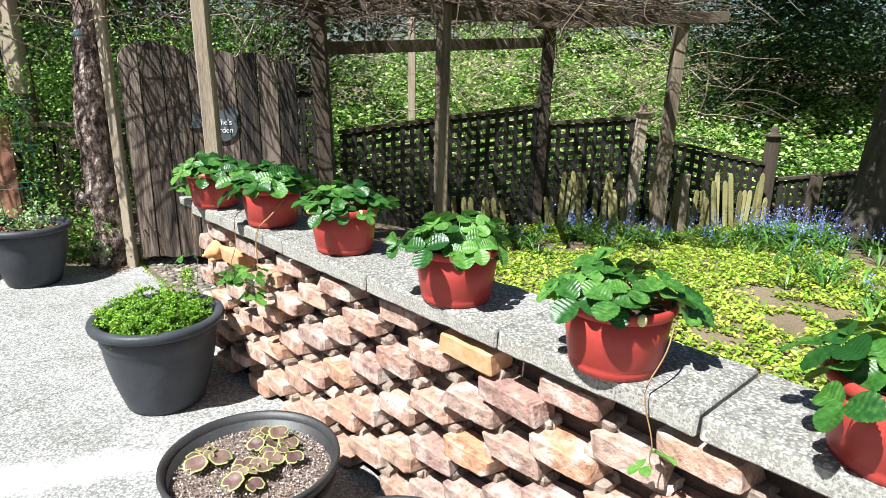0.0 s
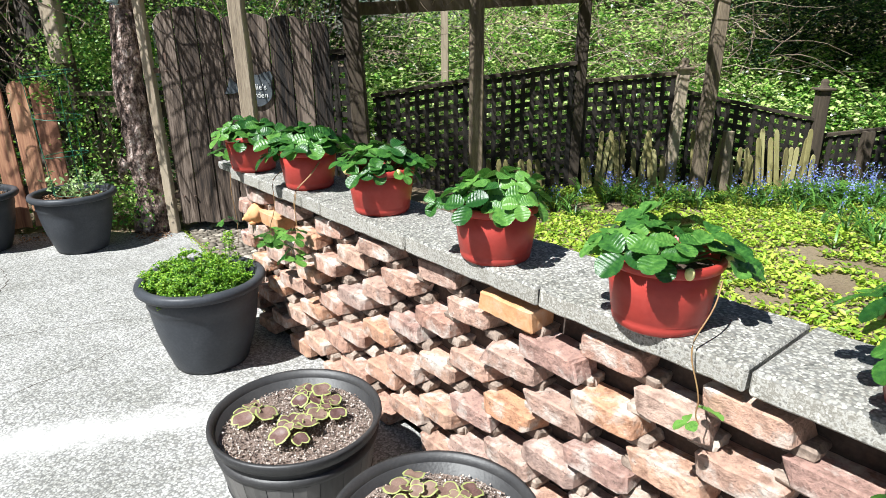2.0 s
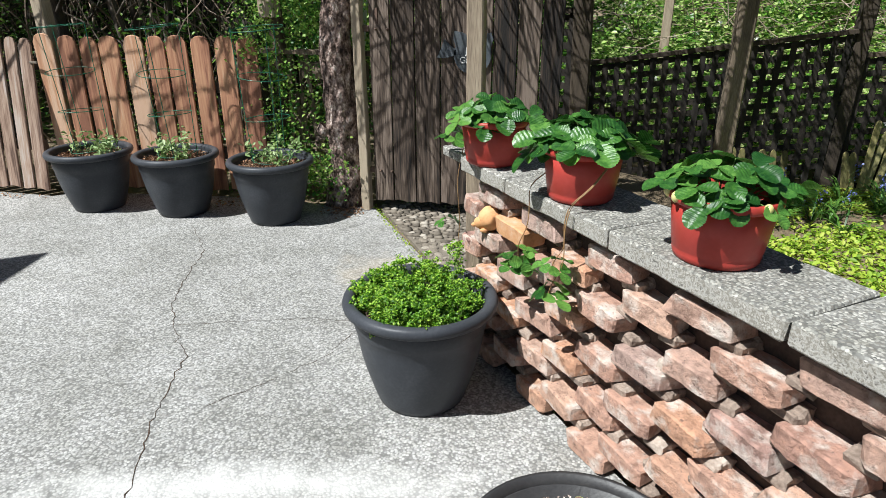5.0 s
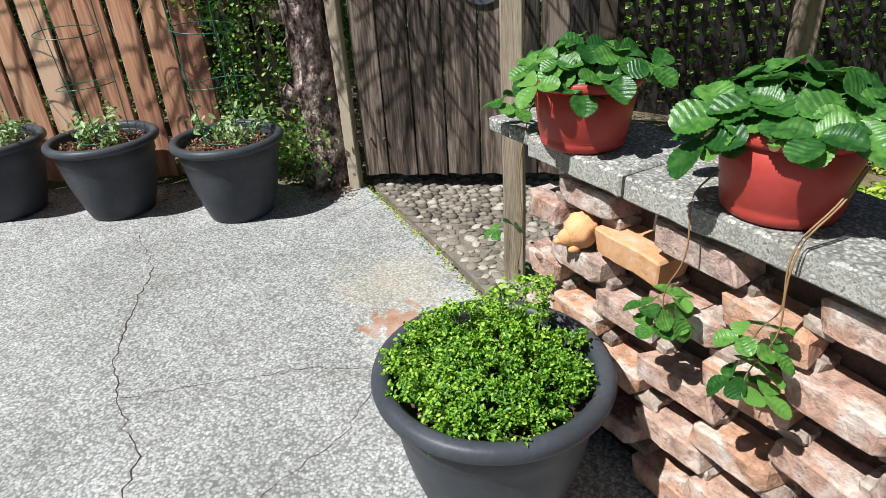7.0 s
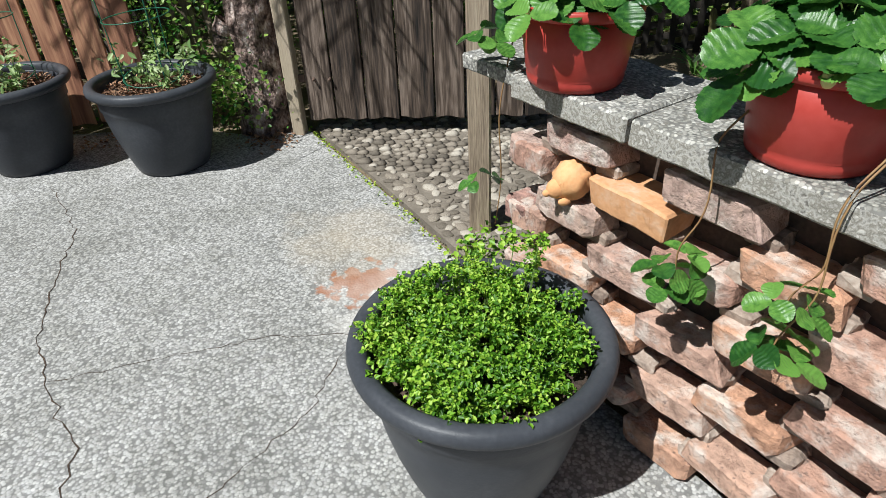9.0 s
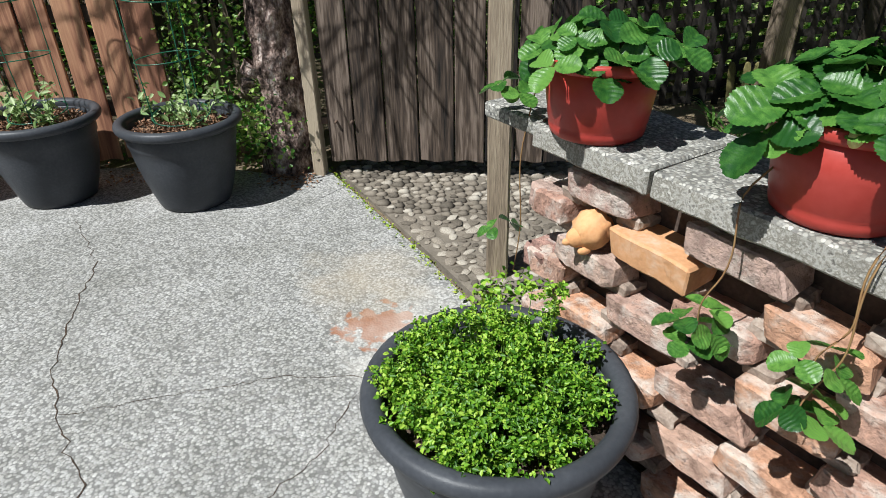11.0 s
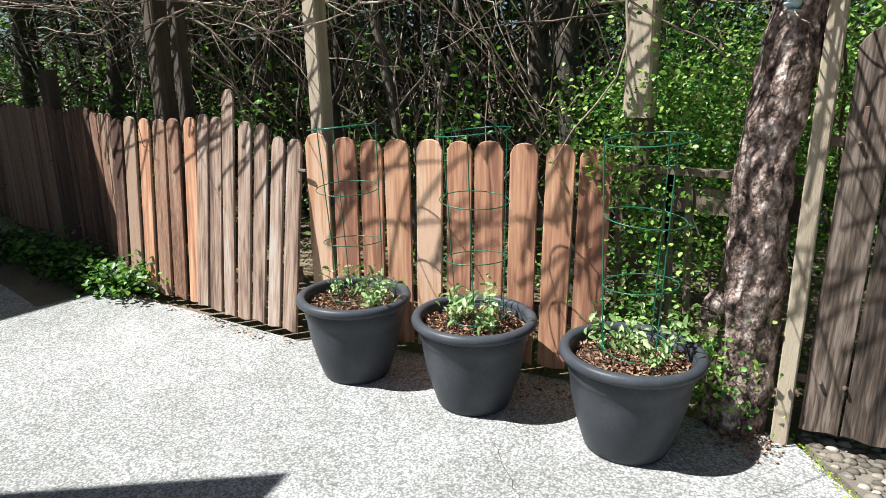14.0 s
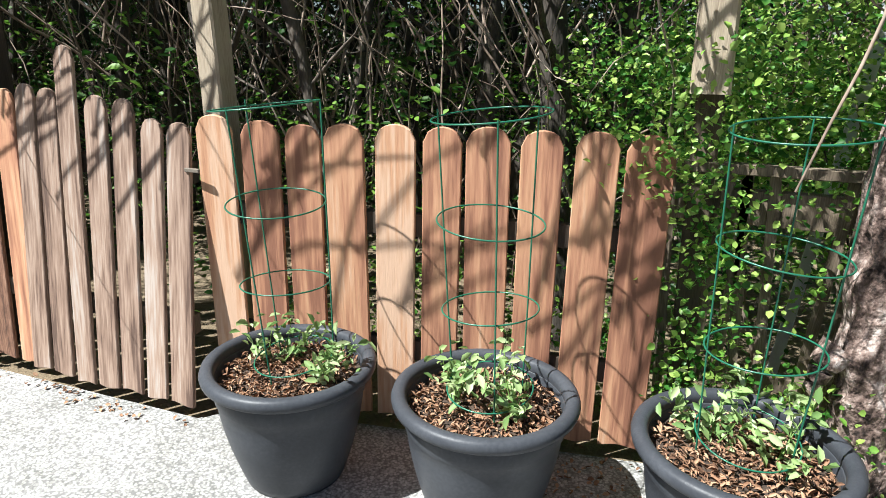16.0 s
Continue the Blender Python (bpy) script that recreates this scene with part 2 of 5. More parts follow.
M_GREYPICKET = mat("worn_grey_fence_wood", [(0.1, 0.06, 0.043), (0.23, 0.15, 0.108), (0.34, 0.24, 0.18), (0.42, 0.35, 0.3)], 3.0, 0.85, 14, 0.4, 0.5, 24, span=(0.37, 0.65), stretch=(7, 7, 0.5), per_object=0.14)
M_POST = mat("weathered_post_wood", [(0.14, 0.105, 0.075), (0.28, 0.22, 0.155), (0.4, 0.33, 0.24)], 3.0, 0.85, 40, 0.45, 0.5, 40, span=(0.37, 0.65), stretch=(7, 7, 0.4), per_object=0.3)
# Brown deepened in the colour for the shade that these timbers stand in.
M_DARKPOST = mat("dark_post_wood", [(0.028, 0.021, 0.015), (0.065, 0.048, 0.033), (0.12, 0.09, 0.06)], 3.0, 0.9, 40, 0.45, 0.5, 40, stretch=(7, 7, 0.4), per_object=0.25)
M_MIDPOST = mat("brown_post_wood", [(0.08, 0.06, 0.042), (0.17, 0.13, 0.09), (0.28, 0.22, 0.155)], 3.0, 0.88, 40, 0.45, 0.5, 40, span=(0.37, 0.65), stretch=(7, 7, 0.4))
# Darker copy of the red-brown picket wood; fence shade is in the colour.
M_SHADEPICKET = mat("shaded_fence_wood", [(0.06, 0.028, 0.018), (0.17, 0.085, 0.052), (0.27, 0.145, 0.09), (0.34, 0.23, 0.16)], 3.2, 0.8, 40, 0.45, 0.5, 40, span=(0.37, 0.65), stretch=(7, 7, 0.5), per_object=0.4)
# Laths coloured almost black, standing in for the shadow over the trellis.
M_LATTICE = mat("shaded_lattice_wood", [(0.008, 0.007, 0.005), (0.02, 0.016, 0.012), (0.045, 0.035, 0.027)], 5, 0.9, 60, 0.4, 0.3, per_object=0.25)
M_MOSSWOOD = mat("mossy_wood", [(0.1, 0.085, 0.03), (0.24, 0.21, 0.08), (0.36, 0.33, 0.15)], 5, 0.9, 60, 0.4, 0.4, stretch=(4, 4, 0.6), per_object=0.4)
M_TRUNK = mat("rough_bark", [(0.02, 0.012, 0.009), (0.125, 0.082, 0.066), (0.3, 0.22, 0.185), (0.56, 0.47, 0.42)], 15, 0.95, 60, 0.25, 1.0, 20, span=(0.36, 0.66), stretch=(1.3, 1.3, 0.9), bump_dist=0.05)
M_WOODTRUNK = mat("woodland_bark", [(0.03, 0.025, 0.02), (0.08, 0.065, 0.05), (0.15, 0.125, 0.1)], 6, 0.95, 50, 0.4, 0.8, 20, stretch=(2, 2, 0.5), per_object=0.4, bump_dist=0.02)
M_VINE = mat("brown_vine", [(0.035, 0.022, 0.014), (0.09, 0.06, 0.042), (0.19, 0.14, 0.1)], 5, 0.9, 50, 0.4, 0.0, per_island=0.8)
M_BIRD = mat("pale_blue_glaze", [(0.3, 0.42, 0.48), (0.42, 0.54, 0.6)], 14, 0.4, 60, 0.3, 0.1)
M_TWIG = mat("dry_vine", [(0.1, 0.07, 0.05), (0.24, 0.18, 0.135), (0.4, 0.32, 0.25)], 5, 0.9, 50, 0.4, 0.0, per_island=0.7)
M_STONE = mat("river_pebble", [(0.09, 0.075, 0.058), (0.16, 0.135, 0.105), (0.23, 0.195, 0.155), (0.4, 0.36, 0.3)], 7, 0.85, 120, 0.3, 0.15, per_object=0.5)
M_STONES = mat("far_river_pebble", [(0.09, 0.075, 0.058), (0.16, 0.135, 0.105), (0.23, 0.195, 0.155), (0.4, 0.36, 0.3)], 7, 0.85, 120, 0.3, 0.15, per_island=0.5)
M_PEBBLEBED = mat("pebble_mortar", [(0.1, 0.085, 0.065), (0.17, 0.145, 0.115), (0.26, 0.225, 0.18)], 12, 0.95, 120, 0.4, 0.6)
M_GROUND = mat("garden_soil", [(0.07, 0.05, 0.03), (0.15, 0.11, 0.065), (0.21, 0.16, 0.1), (0.1, 0.12, 0.04)], 2.2, 0.95, 60, 0.45, 0.8, 60, bump_dist=0.02)
M_SLATE = mat("painted_slate", [(0.035, 0.042, 0.05), (0.06, 0.07, 0.08), (0.1, 0.115, 0.13)], 9, 0.6, 90, 0.3, 0.2)
M_WHITE = mat("white_paint", [(0.6, 0.6, 0.58), (0.75, 0.75, 0.73)], 9, 0.7, 90, 0.3, 0.0)
M_WIRE = mat("green_coated_wire", [(0.012, 0.1, 0.055), (0.02, 0.15, 0.085)], 9, 0.35, 90, 0.3, 0.0)
M_RUST = mat("rusty_iron", [(0.07, 0.045, 0.035), (0.16, 0.1, 0.07)], 20, 0.8, 90, 0.3, 0.3)
M_TERRA = mat("terracotta", [(0.52, 0.24, 0.1), (0.66, 0.34, 0.15), (0.7, 0.42, 0.22)], 14, 0.85, 120, 0.35, 0.4, 60)
M_WALLPAINT = mat("house_siding", [(0.4, 0.38, 0.34), (0.5, 0.48, 0.44)], 3, 0.8, 60, 0.3, 0.2)


def leaf_mat(name, colours, rough=0.45, translucent=0.35, per_island=0.6, scale=3.0, spec=0.5, bump=0.0, per_object=0.0):
    return mat(name, colours, scale, rough, 40, 0.25, bump, per_island=per_island, translucent=translucent, spec=spec, per_object=per_object)


M_STRAW = leaf_mat("strawberry_leaf", [(0.018, 0.075, 0.014), (0.055, 0.16, 0.026), (0.14, 0.3, 0.055)], 0.33, 0.25, 0.3, 5, per_object=0.5, bump=0.15)
M_STEM = mat("reddish_stem", [(0.2, 0.09, 0.04), (0.3, 0.2, 0.08)], 20, 0.6, 90, 0.3, 0.0)
M_GREENSTEM = mat("green_stem", [(0.09, 0.16, 0.03), (0.16, 0.25, 0.06)], 20, 0.6, 90, 0.3, 0.0)
M_PARSLEY = leaf_mat("parsley_leaf", [(0.065, 0.18, 0.012), (0.2, 0.41, 0.025), (0.42, 0.61, 0.075)], 0.45, 0.38, 0.7)
M_TOMATO = leaf_mat("soft_green_leaf", [(0.17, 0.29, 0.09), (0.33, 0.46, 0.17), (0.5, 0.6, 0.32)], 0.5, 0.35, 0.7)
M_IVY = leaf_mat("climber_leaf", [(0.05, 0.17, 0.025), (0.17, 0.36, 0.05), (0.37, 0.53, 0.115)], 0.42, 0.4, 0.9, 1.2)
# The palest stops imitate glossy highlights on the bramble leaves.
M_BRAMBLE = leaf_mat("bramble_leaf", [(0.04, 0.12, 0.012), (0.16, 0.35, 0.04), (0.36, 0.55, 0.11), (0.54, 0.64, 0.25)], 0.36, 0.4, 0.9, 0.9)
M_WOODLEAF = leaf_mat("woodland_leaf", [(0.025, 0.085, 0.012), (0.08, 0.19, 0.022), (0.18, 0.34, 0.045)], 0.42, 0.4, 0.9, 0.8)
# Darker copy of the woodland leaf, carrying the wood's shade in its colour.
M_FARSHADELEAF = leaf_mat("shaded_woodland_leaf", [(0.012, 0.035, 0.008), (0.035, 0.085, 0.014), (0.09, 0.17, 0.028)], 0.45, 0.3, 0.9, 0.8)
# Green kept very dark so lit leaves still read as deep shade.
M_DARKLEAF = leaf_mat("shaded_evergreen_leaf", [(0.008, 0.025, 0.01), (0.016, 0.045, 0.016), (0.03, 0.075, 0.022)], 0.5, 0.12, 0.9)
M_LAWN = leaf_mat("ground_cover_leaf", [(0.18, 0.31, 0.025), (0.31, 0.47, 0.035), (0.43, 0.57, 0.06), (0.5, 0.57, 0.1)], 0.5, 0.4, 0.9, 1.4)
M_BLADE = leaf_mat("bluebell_blade", [(0.04, 0.11, 0.018), (0.08, 0.2, 0.03), (0.14, 0.3, 0.05)], 0.4, 0.3, 0.8)
M_BLUE = leaf_mat("bluebell_flower", [(0.16, 0.2, 0.6), (0.26, 0.32, 0.75), (0.4, 0.46, 0.85)], 0.6, 0.3, 0.8)
M_PETAL = leaf_mat("white_petal", [(0.7, 0.72, 0.66), (0.82, 0.82, 0.8)], 0.6, 0.3, 0.4)
M_CORAL = leaf_mat("bronze_leaf", [(0.1, 0.05, 0.048), (0.18, 0.105, 0.09), (0.27, 0.185, 0.14)], 0.5, 0.2, 0.3, 14, per_object=0.5)
M_CORALEDGE = leaf_mat("pale_green_edge", [(0.32, 0.38, 0.1), (0.5, 0.55, 0.22)], 0.5, 0.3, 0.4)
M_BERRY = mat("unripe_berry", [(0.55, 0.5, 0.16), (0.7, 0.64, 0.3)], 20, 0.5, 90, 0.3, 0.2)


# ---- mesh helpers ----
def mesh_from(name, v, f, material, smooth=False):
    """A mesh from arrays of places and of equal-sided faces, or of lists of faces."""
    me = bpy.data.meshes.new(name)
    v = np.asarray(v, dtype=np.float32).reshape(-1, 3)
    if isinstance(f, np.ndarray):
        k = f.shape[1]
        me.vertices.add(len(v))
        me.vertices.foreach_set("co", v.ravel())
        me.loops.add(f.size)
        me.loops.foreach_set("vertex_index", f.astype(np.int32).ravel())
        me.polygons.add(len(f))
        me.polygons.foreach_set("loop_start", np.arange(0, f.size, k, dtype=np.int32))
        me.update(calc_edges=True)
    else:
        me.from_pydata([tuple(p) for p in v.tolist()], [], f)
        me.update()
    if smooth:
        me.polygons.foreach_set("use_smooth", np.ones(len(me.polygons), dtype=bool))
    for one in (material if isinstance(material, (list, tuple)) else [material]):
        me.materials.append(one)
    return me


def thing(name, label, category, m=None, group="", kind=""):
    ob = new(name)
    ob.empty_display_size = 0.05
    if m is not None:
        ob.matrix_basis = m
    return tagged(ob, label, category, group, kind)


def child(name, me, parent, m=None, label="", kind=""):
    ob = new(name, me)
    ob.parent = parent
    if m is not None:
        ob.matrix_basis = m
    return tagged(ob, label, kind=kind)


def from_bm(name, bm, material, smooth=False):
    me = bpy.data.meshes.new(name)
    bm.to_mesh(me)
    bm.free()
    if smooth:
        for p in me.polygons:
            p.use_smooth = True
    for one in (material if isinstance(material, (list, tuple)) else [material]):
        me.materials.append(one)
    return me


def box_bm(sx, sy, sz, at=(0, 0, 0), bevel=0.0, rough=0.0, cuts=0, seed=0):
    """A box with bevelled, uneven edges; at is the middle of its foot."""
    bm = bmesh.new()
    bmesh.ops.create_cube(bm, size=1)
    for v in bm.verts:
        v.co = Vector((v.co.x * sx + at[0], v.co.y * sy + at[1], (v.co.z + 0.5) * sz + at[2]))
    if cuts:
        long = [e for e in bm.edges if e.calc_length() > max(sx, sy, sz) * 0.9]
        bmesh.ops.subdivide_edges(bm, edges=long, cuts=cuts)
    if bevel:
        bmesh.ops.bevel(bm, geom=list(bm.edges), offset=bevel, segments=1, affect="EDGES")
    if rough:
        for v in bm.verts:
            v.co += noise.noise_vector(v.co * 18 + Vector((seed * 7.1, seed * 3.3, 0))) * rough
    return bm


def box(name, sx, sy, sz, material, at=(0, 0, 0), bevel=0.004, rough=0.0, cuts=0, seed=0):
    return from_bm(name, box_bm(sx, sy, sz, at, bevel, rough, cuts, seed), material)


def lathe(profile, seg=48):
    a = np.linspace(0, 2 * np.pi, seg, endpoint=False)
    p = np.array(profile)
    v = np.stack([np.outer(p[:, 0], np.cos(a)), np.outer(p[:, 0], np.sin(a)), np.repeat(p[:, 1:2], seg, 1)], -1).reshape(-1, 3)
    i, j = np.meshgrid(np.arange(len(p) - 1), np.arange(seg), indexing="ij")
    q = np.stack([i * seg + j, i * seg + (j + 1) % seg, (i + 1) * seg + (j + 1) % seg, (i + 1) * seg + j], -1).reshape(-1, 4)
    return v, q


def tubes(lines, radii, sides=4):
    """One mesh's arrays for many bent tubes; each line is an array of places, with a radius at either end."""
    vs, fs, base = [], [], 0
    a = np.linspace(0, 2 * np.pi, sides, endpoint=False)
    for line, (r0, r1) in zip(lines, radii):
        line = np.asarray(line, float)
        t = np.gradient(line, axis=0)
        t /= np.linalg.norm(t, axis=1, keepdims=True) + 1e-9
        ref = np.where(np.abs(t[:, 2:3]) > 0.9, [[1.0, 0, 0]], [[0, 0, 1.0]])
        s = np.cross(t, ref)
        s /= np.linalg.norm(s, axis=1, keepdims=True) + 1e-9
        w = np.cross(t, s)
        r = np.linspace(r0, r1, len(line))[:, None, None]
        ring = line[:, None] + r * (s[:, None] * np.cos(a)[None, :, None] + w[:, None] * np.sin(a)[None, :, None])
        vs.append(ring.reshape(-1, 3))
        i, j = np.meshgrid(np.arange(len(line) - 1), np.arange(sides), indexing="ij")
        fs.append(base + np.stack([i * sides + j, i * sides + (j + 1) % sides, (i + 1) * sides + (j + 1) % sides, (i + 1) * sides + j], -1).reshape(-1, 4))
        base += ring.size // 3
    return np.concatenate(vs), np.concatenate(fs)


def wander(start, way, length, steps, bend, drop=0.0):
    """A twisting line that starts somewhere and heads some way."""
    p, d = np.array(start, float), np.array(way, float)
    d /= np.linalg.norm(d)
    out = [p.copy()]
    for _ in range(steps):
        d = d + G.normal(0, bend, 3) + (0, 0, -drop)
        d /= np.linalg.norm(d)
        p = p + d * length / steps
        out.append(p.copy())
    return np.array(out)


def leaves(at, size, width=0.6, up=0.6, fold=0.25, facing=None):
    """Arrays for many small folded leaves (four corners and a rib) at the given places. up: how far they face the sky."""
    n = len(at)
    size = np.broadcast_to(np.asarray(size, float), (n,))[:, None]
    nrm = G.normal(0, 1, (n, 3))
    nrm /= np.linalg.norm(nrm, axis=1, keepdims=True)
    lift = np.array([0, 0, 1.0]) if facing is None else np.asarray(facing, float)
    nrm = nrm * (1 - up) + lift * up
    nrm /= np.linalg.norm(nrm, axis=1, keepdims=True)
    d = np.cross(nrm, G.normal(0, 1, (n, 3)))
    d /= np.linalg.norm(d, axis=1, keepdims=True) + 1e-9
    s = np.cross(nrm, d)
    a, tip = at, at + d * size
    mid1, mid2 = at + d * size * 0.35, at + d * size * 0.7
    w1, w2 = s * size * width * 0.5, s * size * width * 0.42
    h = nrm * size * fold * 0.5
    v = np.stack([a, mid1 + w1 + h, mid2 + w2 + h, tip, mid2 - w2 + h, mid1 - w1 + h], 1).reshape(-1, 3)
    b = (np.arange(n) * 6)[:, None]
    f = np.concatenate([b + [0, 1, 2, 3], b + [0, 3, 4, 5]], 1).reshape(-1, 4)
    return v, f


def stuff(name, v, f, material, label, category, parent=None, smooth=False):
    ob = new(name, mesh_from(name, v, f, material, smooth))
    if parent is not None:
        ob.parent = parent
        return tagged(ob, label, kind="stuff")
    return tagged(ob, label, category, kind="stuff")


def clumps(lo, hi, count, per, spread):
    """Places of leaves gathered in clumps inside a box."""
    c = G.uniform(lo, hi, (count, 3))
    return (c[:, None] + G.normal(0, 1, (count, per, 3)) * np.asarray(spread)).reshape(-1, 3)


def ground_z(x, y):
    """The lie of the land: level at the patio, falling to the far trellis, rising into a bank behind it."""
    x, y = np.asarray(x, float), np.asarray(y, float)
    z = -0.03 - 0.035 * np.clip(y - 3.0, 0, 4.2) * np.clip((x + 1.2) / 0.8, 0, 1)
    bank = np.clip(y - 8.2 - 0.25 * np.clip(x, -2, 4), 0, 6)
    z = z + 0.42 * bank * np.clip((x + 3.0) / 4.0, 0.25, 1)
    return z + 0.02 * np.sin(x * 3.1) * np.sin(y * 2.7)


# ---- ground, patio, pebbles ----
def land():
    e = np.concatenate([[-900, -200, -60, -30], np.linspace(-16, 14, 101), [30, 60, 200, 900]])
    g = np.concatenate([[-900, -200, -60, -30], np.linspace(-10, 20, 101), [30, 60, 200, 900]])
    X, Y = np.meshgrid(e, g, indexing="ij")
    v = np.stack([X, Y, ground_z(X, Y)], -1).reshape(-1, 3)
    i, j = np.meshgrid(np.arange(len(e) - 1), np.arange(len(g) - 1), indexing="ij")
    w = len(g)
    f = np.stack([i * w + j, (i + 1) * w + j, (i + 1) * w + j + 1, i * w + j + 1], -1).reshape(-1, 4)
    tagged(new("ground", mesh_from("ground", v, f, M_GROUND, True)), "brown garden soil with green moss and low weeds", "ground", kind="structure")


land()

# the wall's own frame: x along it from its far end, y into it from the patio side
WALL = Matrix(((0.6438, 0.7652, 0, -1.452), (-0.7652, 0.6438, 0, 3.222), (-0.004, 0, 1, 0.008), (0, 0, 0, 1)))


def on_wall(u, d, z):
    return WALL @ Vector((u, d, z))


def prism(name, outline, z0, z1, material):
    n = len(outline)
    v = [(x, y, z0) for x, y in outline] + [(x, y, z1) for x, y in outline]
    f = [list(range(n, 2 * n)), list(range(n - 1, -1, -1))] + [[i, (i + 1) % n, n + (i + 1) % n, n + i] for i in range(n)]
    return mesh_from(name, v, f, material)


far = on_wall(7.5, 0.10, 0)
near = on_wall(0.0, 0.10, 0)
patio = tagged(new("patio", prism("patio", [(-9.5, -6), (4.0, -6), (far.x, far.y), (near.x, near.y), (-1.56, 3.62), (-1.9, 4.13), (-2.56, 5.0), (-2.75, 4.88), (-3.3, 5.0),
                                            (-4.95, 4.72), (-5.1, 4.57), (-7.0, 4.5), (-7.05, 4.0), (-9.5, 4.3)], -0.12, 0.0, M_PATIO)),
               "grey exposed-aggregate concrete patio with cracks and stains", "patio", kind="structure")


def crack(points, width):
    line = []
    for (ax, ay), (bx, by) in zip(points, points[1:]):
        k = max(2, int(math.hypot(bx - ax, by - ay) / 0.03))
        for i in range(k):
            s = i / k
            line.append((ax + (bx - ax) * s + R.gauss(0, 0.006), ay + (by - ay) * s + R.gauss(0, 0.006)))
    line.append(points[-1])
    p = np.array(line)
    t = np.gradient(p, axis=0)
    s = np.stack([-t[:, 1], t[:, 0]], 1) / (np.linalg.norm(t, axis=1, keepdims=True) + 1e-9)
    w = width * G.uniform(0.3, 1.0, (len(p), 1))
    v = np.concatenate([np.c_[p + s * w, np.full(len(p), 0.0015)], np.c_[p - s * w, np.full(len(p), 0.0015)]])
    n = len(p)
    i = np.arange(n - 1)
    child("crack", mesh_from("crack", v, np.stack([i + n, i + n + 1, i + 1, i], 1), M_SOIL), patio)


crack([(-3.26, 3.9), (-3.1, 3.47), (-2.97, 3.2), (-2.83, 3.03), (-2.6, 2.8), (-2.45, 2.4), (-2.2, 1.9), (-2.1, 1.2)], 0.0028)
crack([(-3.26, 3.9), (-3.6, 4.25)], 0.0017)
crack([(-2.83, 3.03), (-2.22, 3.27), (-1.94, 3.3), (-1.6, 3.3)], 0.0014)
crack([(-1.94, 3.3), (-2.0, 3.0), (-2.05, 2.88), (-2.3, 2.5)], 0.0014)
crack([(-2.3, 2.0), (-1.9, 1.75), (-1.5, 1.7)], 0.0022)


def pebble_path():
    bed = [(-2.52, 5.03), (-1.87, 4.14), (-1.50, 3.62), (-1.35, 3.3), (-1.0, 3.6), (-1.0, 5.6), (-2.5, 5.6)]
    path = tagged(new("pebble_path", prism("pebble_path", bed, -0.1, -0.008, M_PEBBLEBED)), "cobbled path of flat river pebbles set in mortar", "path", kind="structure")
    shapes = []
    for k in range(6):
        bm = bmesh.new()
        bmesh.ops.create_icosphere(bm, subdivisions=1, radius=1)
        for v in bm.verts:
            v.co = v.co * (1 + 0.75 * noise.noise(v.co * 1.7 + Vector((k * 9, 0, 0))))
        shapes.append(from_bm("pebble", bm, M_STONE, True))

    def inside(x, y):
        c, n = False, len(bed)
        for i in range(n):
            (x1, y1), (x2, y2) = bed[i], bed[i - 1]
            if (y1 > y) != (y2 > y) and x < (x2 - x1) * (y - y1) / (y2 - y1) + x1:
                c = not c
        return c
    placed = []
    tries = 0
    while len(placed) < 900 and tries < 30000:
        tries += 1
        x, y = R.uniform(-2.55, -1.0), R.uniform(3.35, 5.55)
        s = R.choice((R.uniform(0.02, 0.034), R.uniform(0.028, 0.046)))
        if inside(x, y) and inside(x - s, y) and inside(x, y - s * 0.7) and all((x - a) ** 2 + (y - b) ** 2 > (0.64 * (s + c)) ** 2 for a, b, c in placed):
            placed.append((x, y, s))
    placed.sort(key=lambda q: q[1])
    for x, y, s in placed[:300]:
        child("pebble", shapes[R.randrange(6)], path, pose(x, y, -0.006, 0, R.uniform(-8, 8), R.uniform(0, 180)) @ Matrix.Diagonal((s, s * R.uniform(0.5, 0.95), s * R.uniform(0.25, 0.42), 1)))
    vs, fs, base = [], [], 0
    me = shapes[0]
    v0 = np.array([v.co[:] for v in me.vertices])
    f0 = np.array([p.vertices[:] for p in me.polygons])
    for x, y, s in placed[300:]:
        vs.append(v0 * (s, s * 0.8, s * 0.5) + (x, y, -0.006))
        fs.append(f0 + base)
        base += len(v0)
    if vs:
        stuff("pebbles", np.concatenate(vs), np.concatenate(fs), M_STONES, "grey river pebbles", "pebbles", path, True)


# ---- the brick wall ----
garden_wall = thing("wall_garden", "low wall of old red bricks laid with open gaps, capped with concrete slabs", "wall", WALL, kind="structure")
LENGTH = 7.0
child("core", box("core", LENGTH, 0.13, 0.80, M_GAPSHADE, (LENGTH / 2, 0.195, 0.0), 0.0), garden_wall, None, "inner leaf of old brickwork, coloured dark for the shade in the gaps")


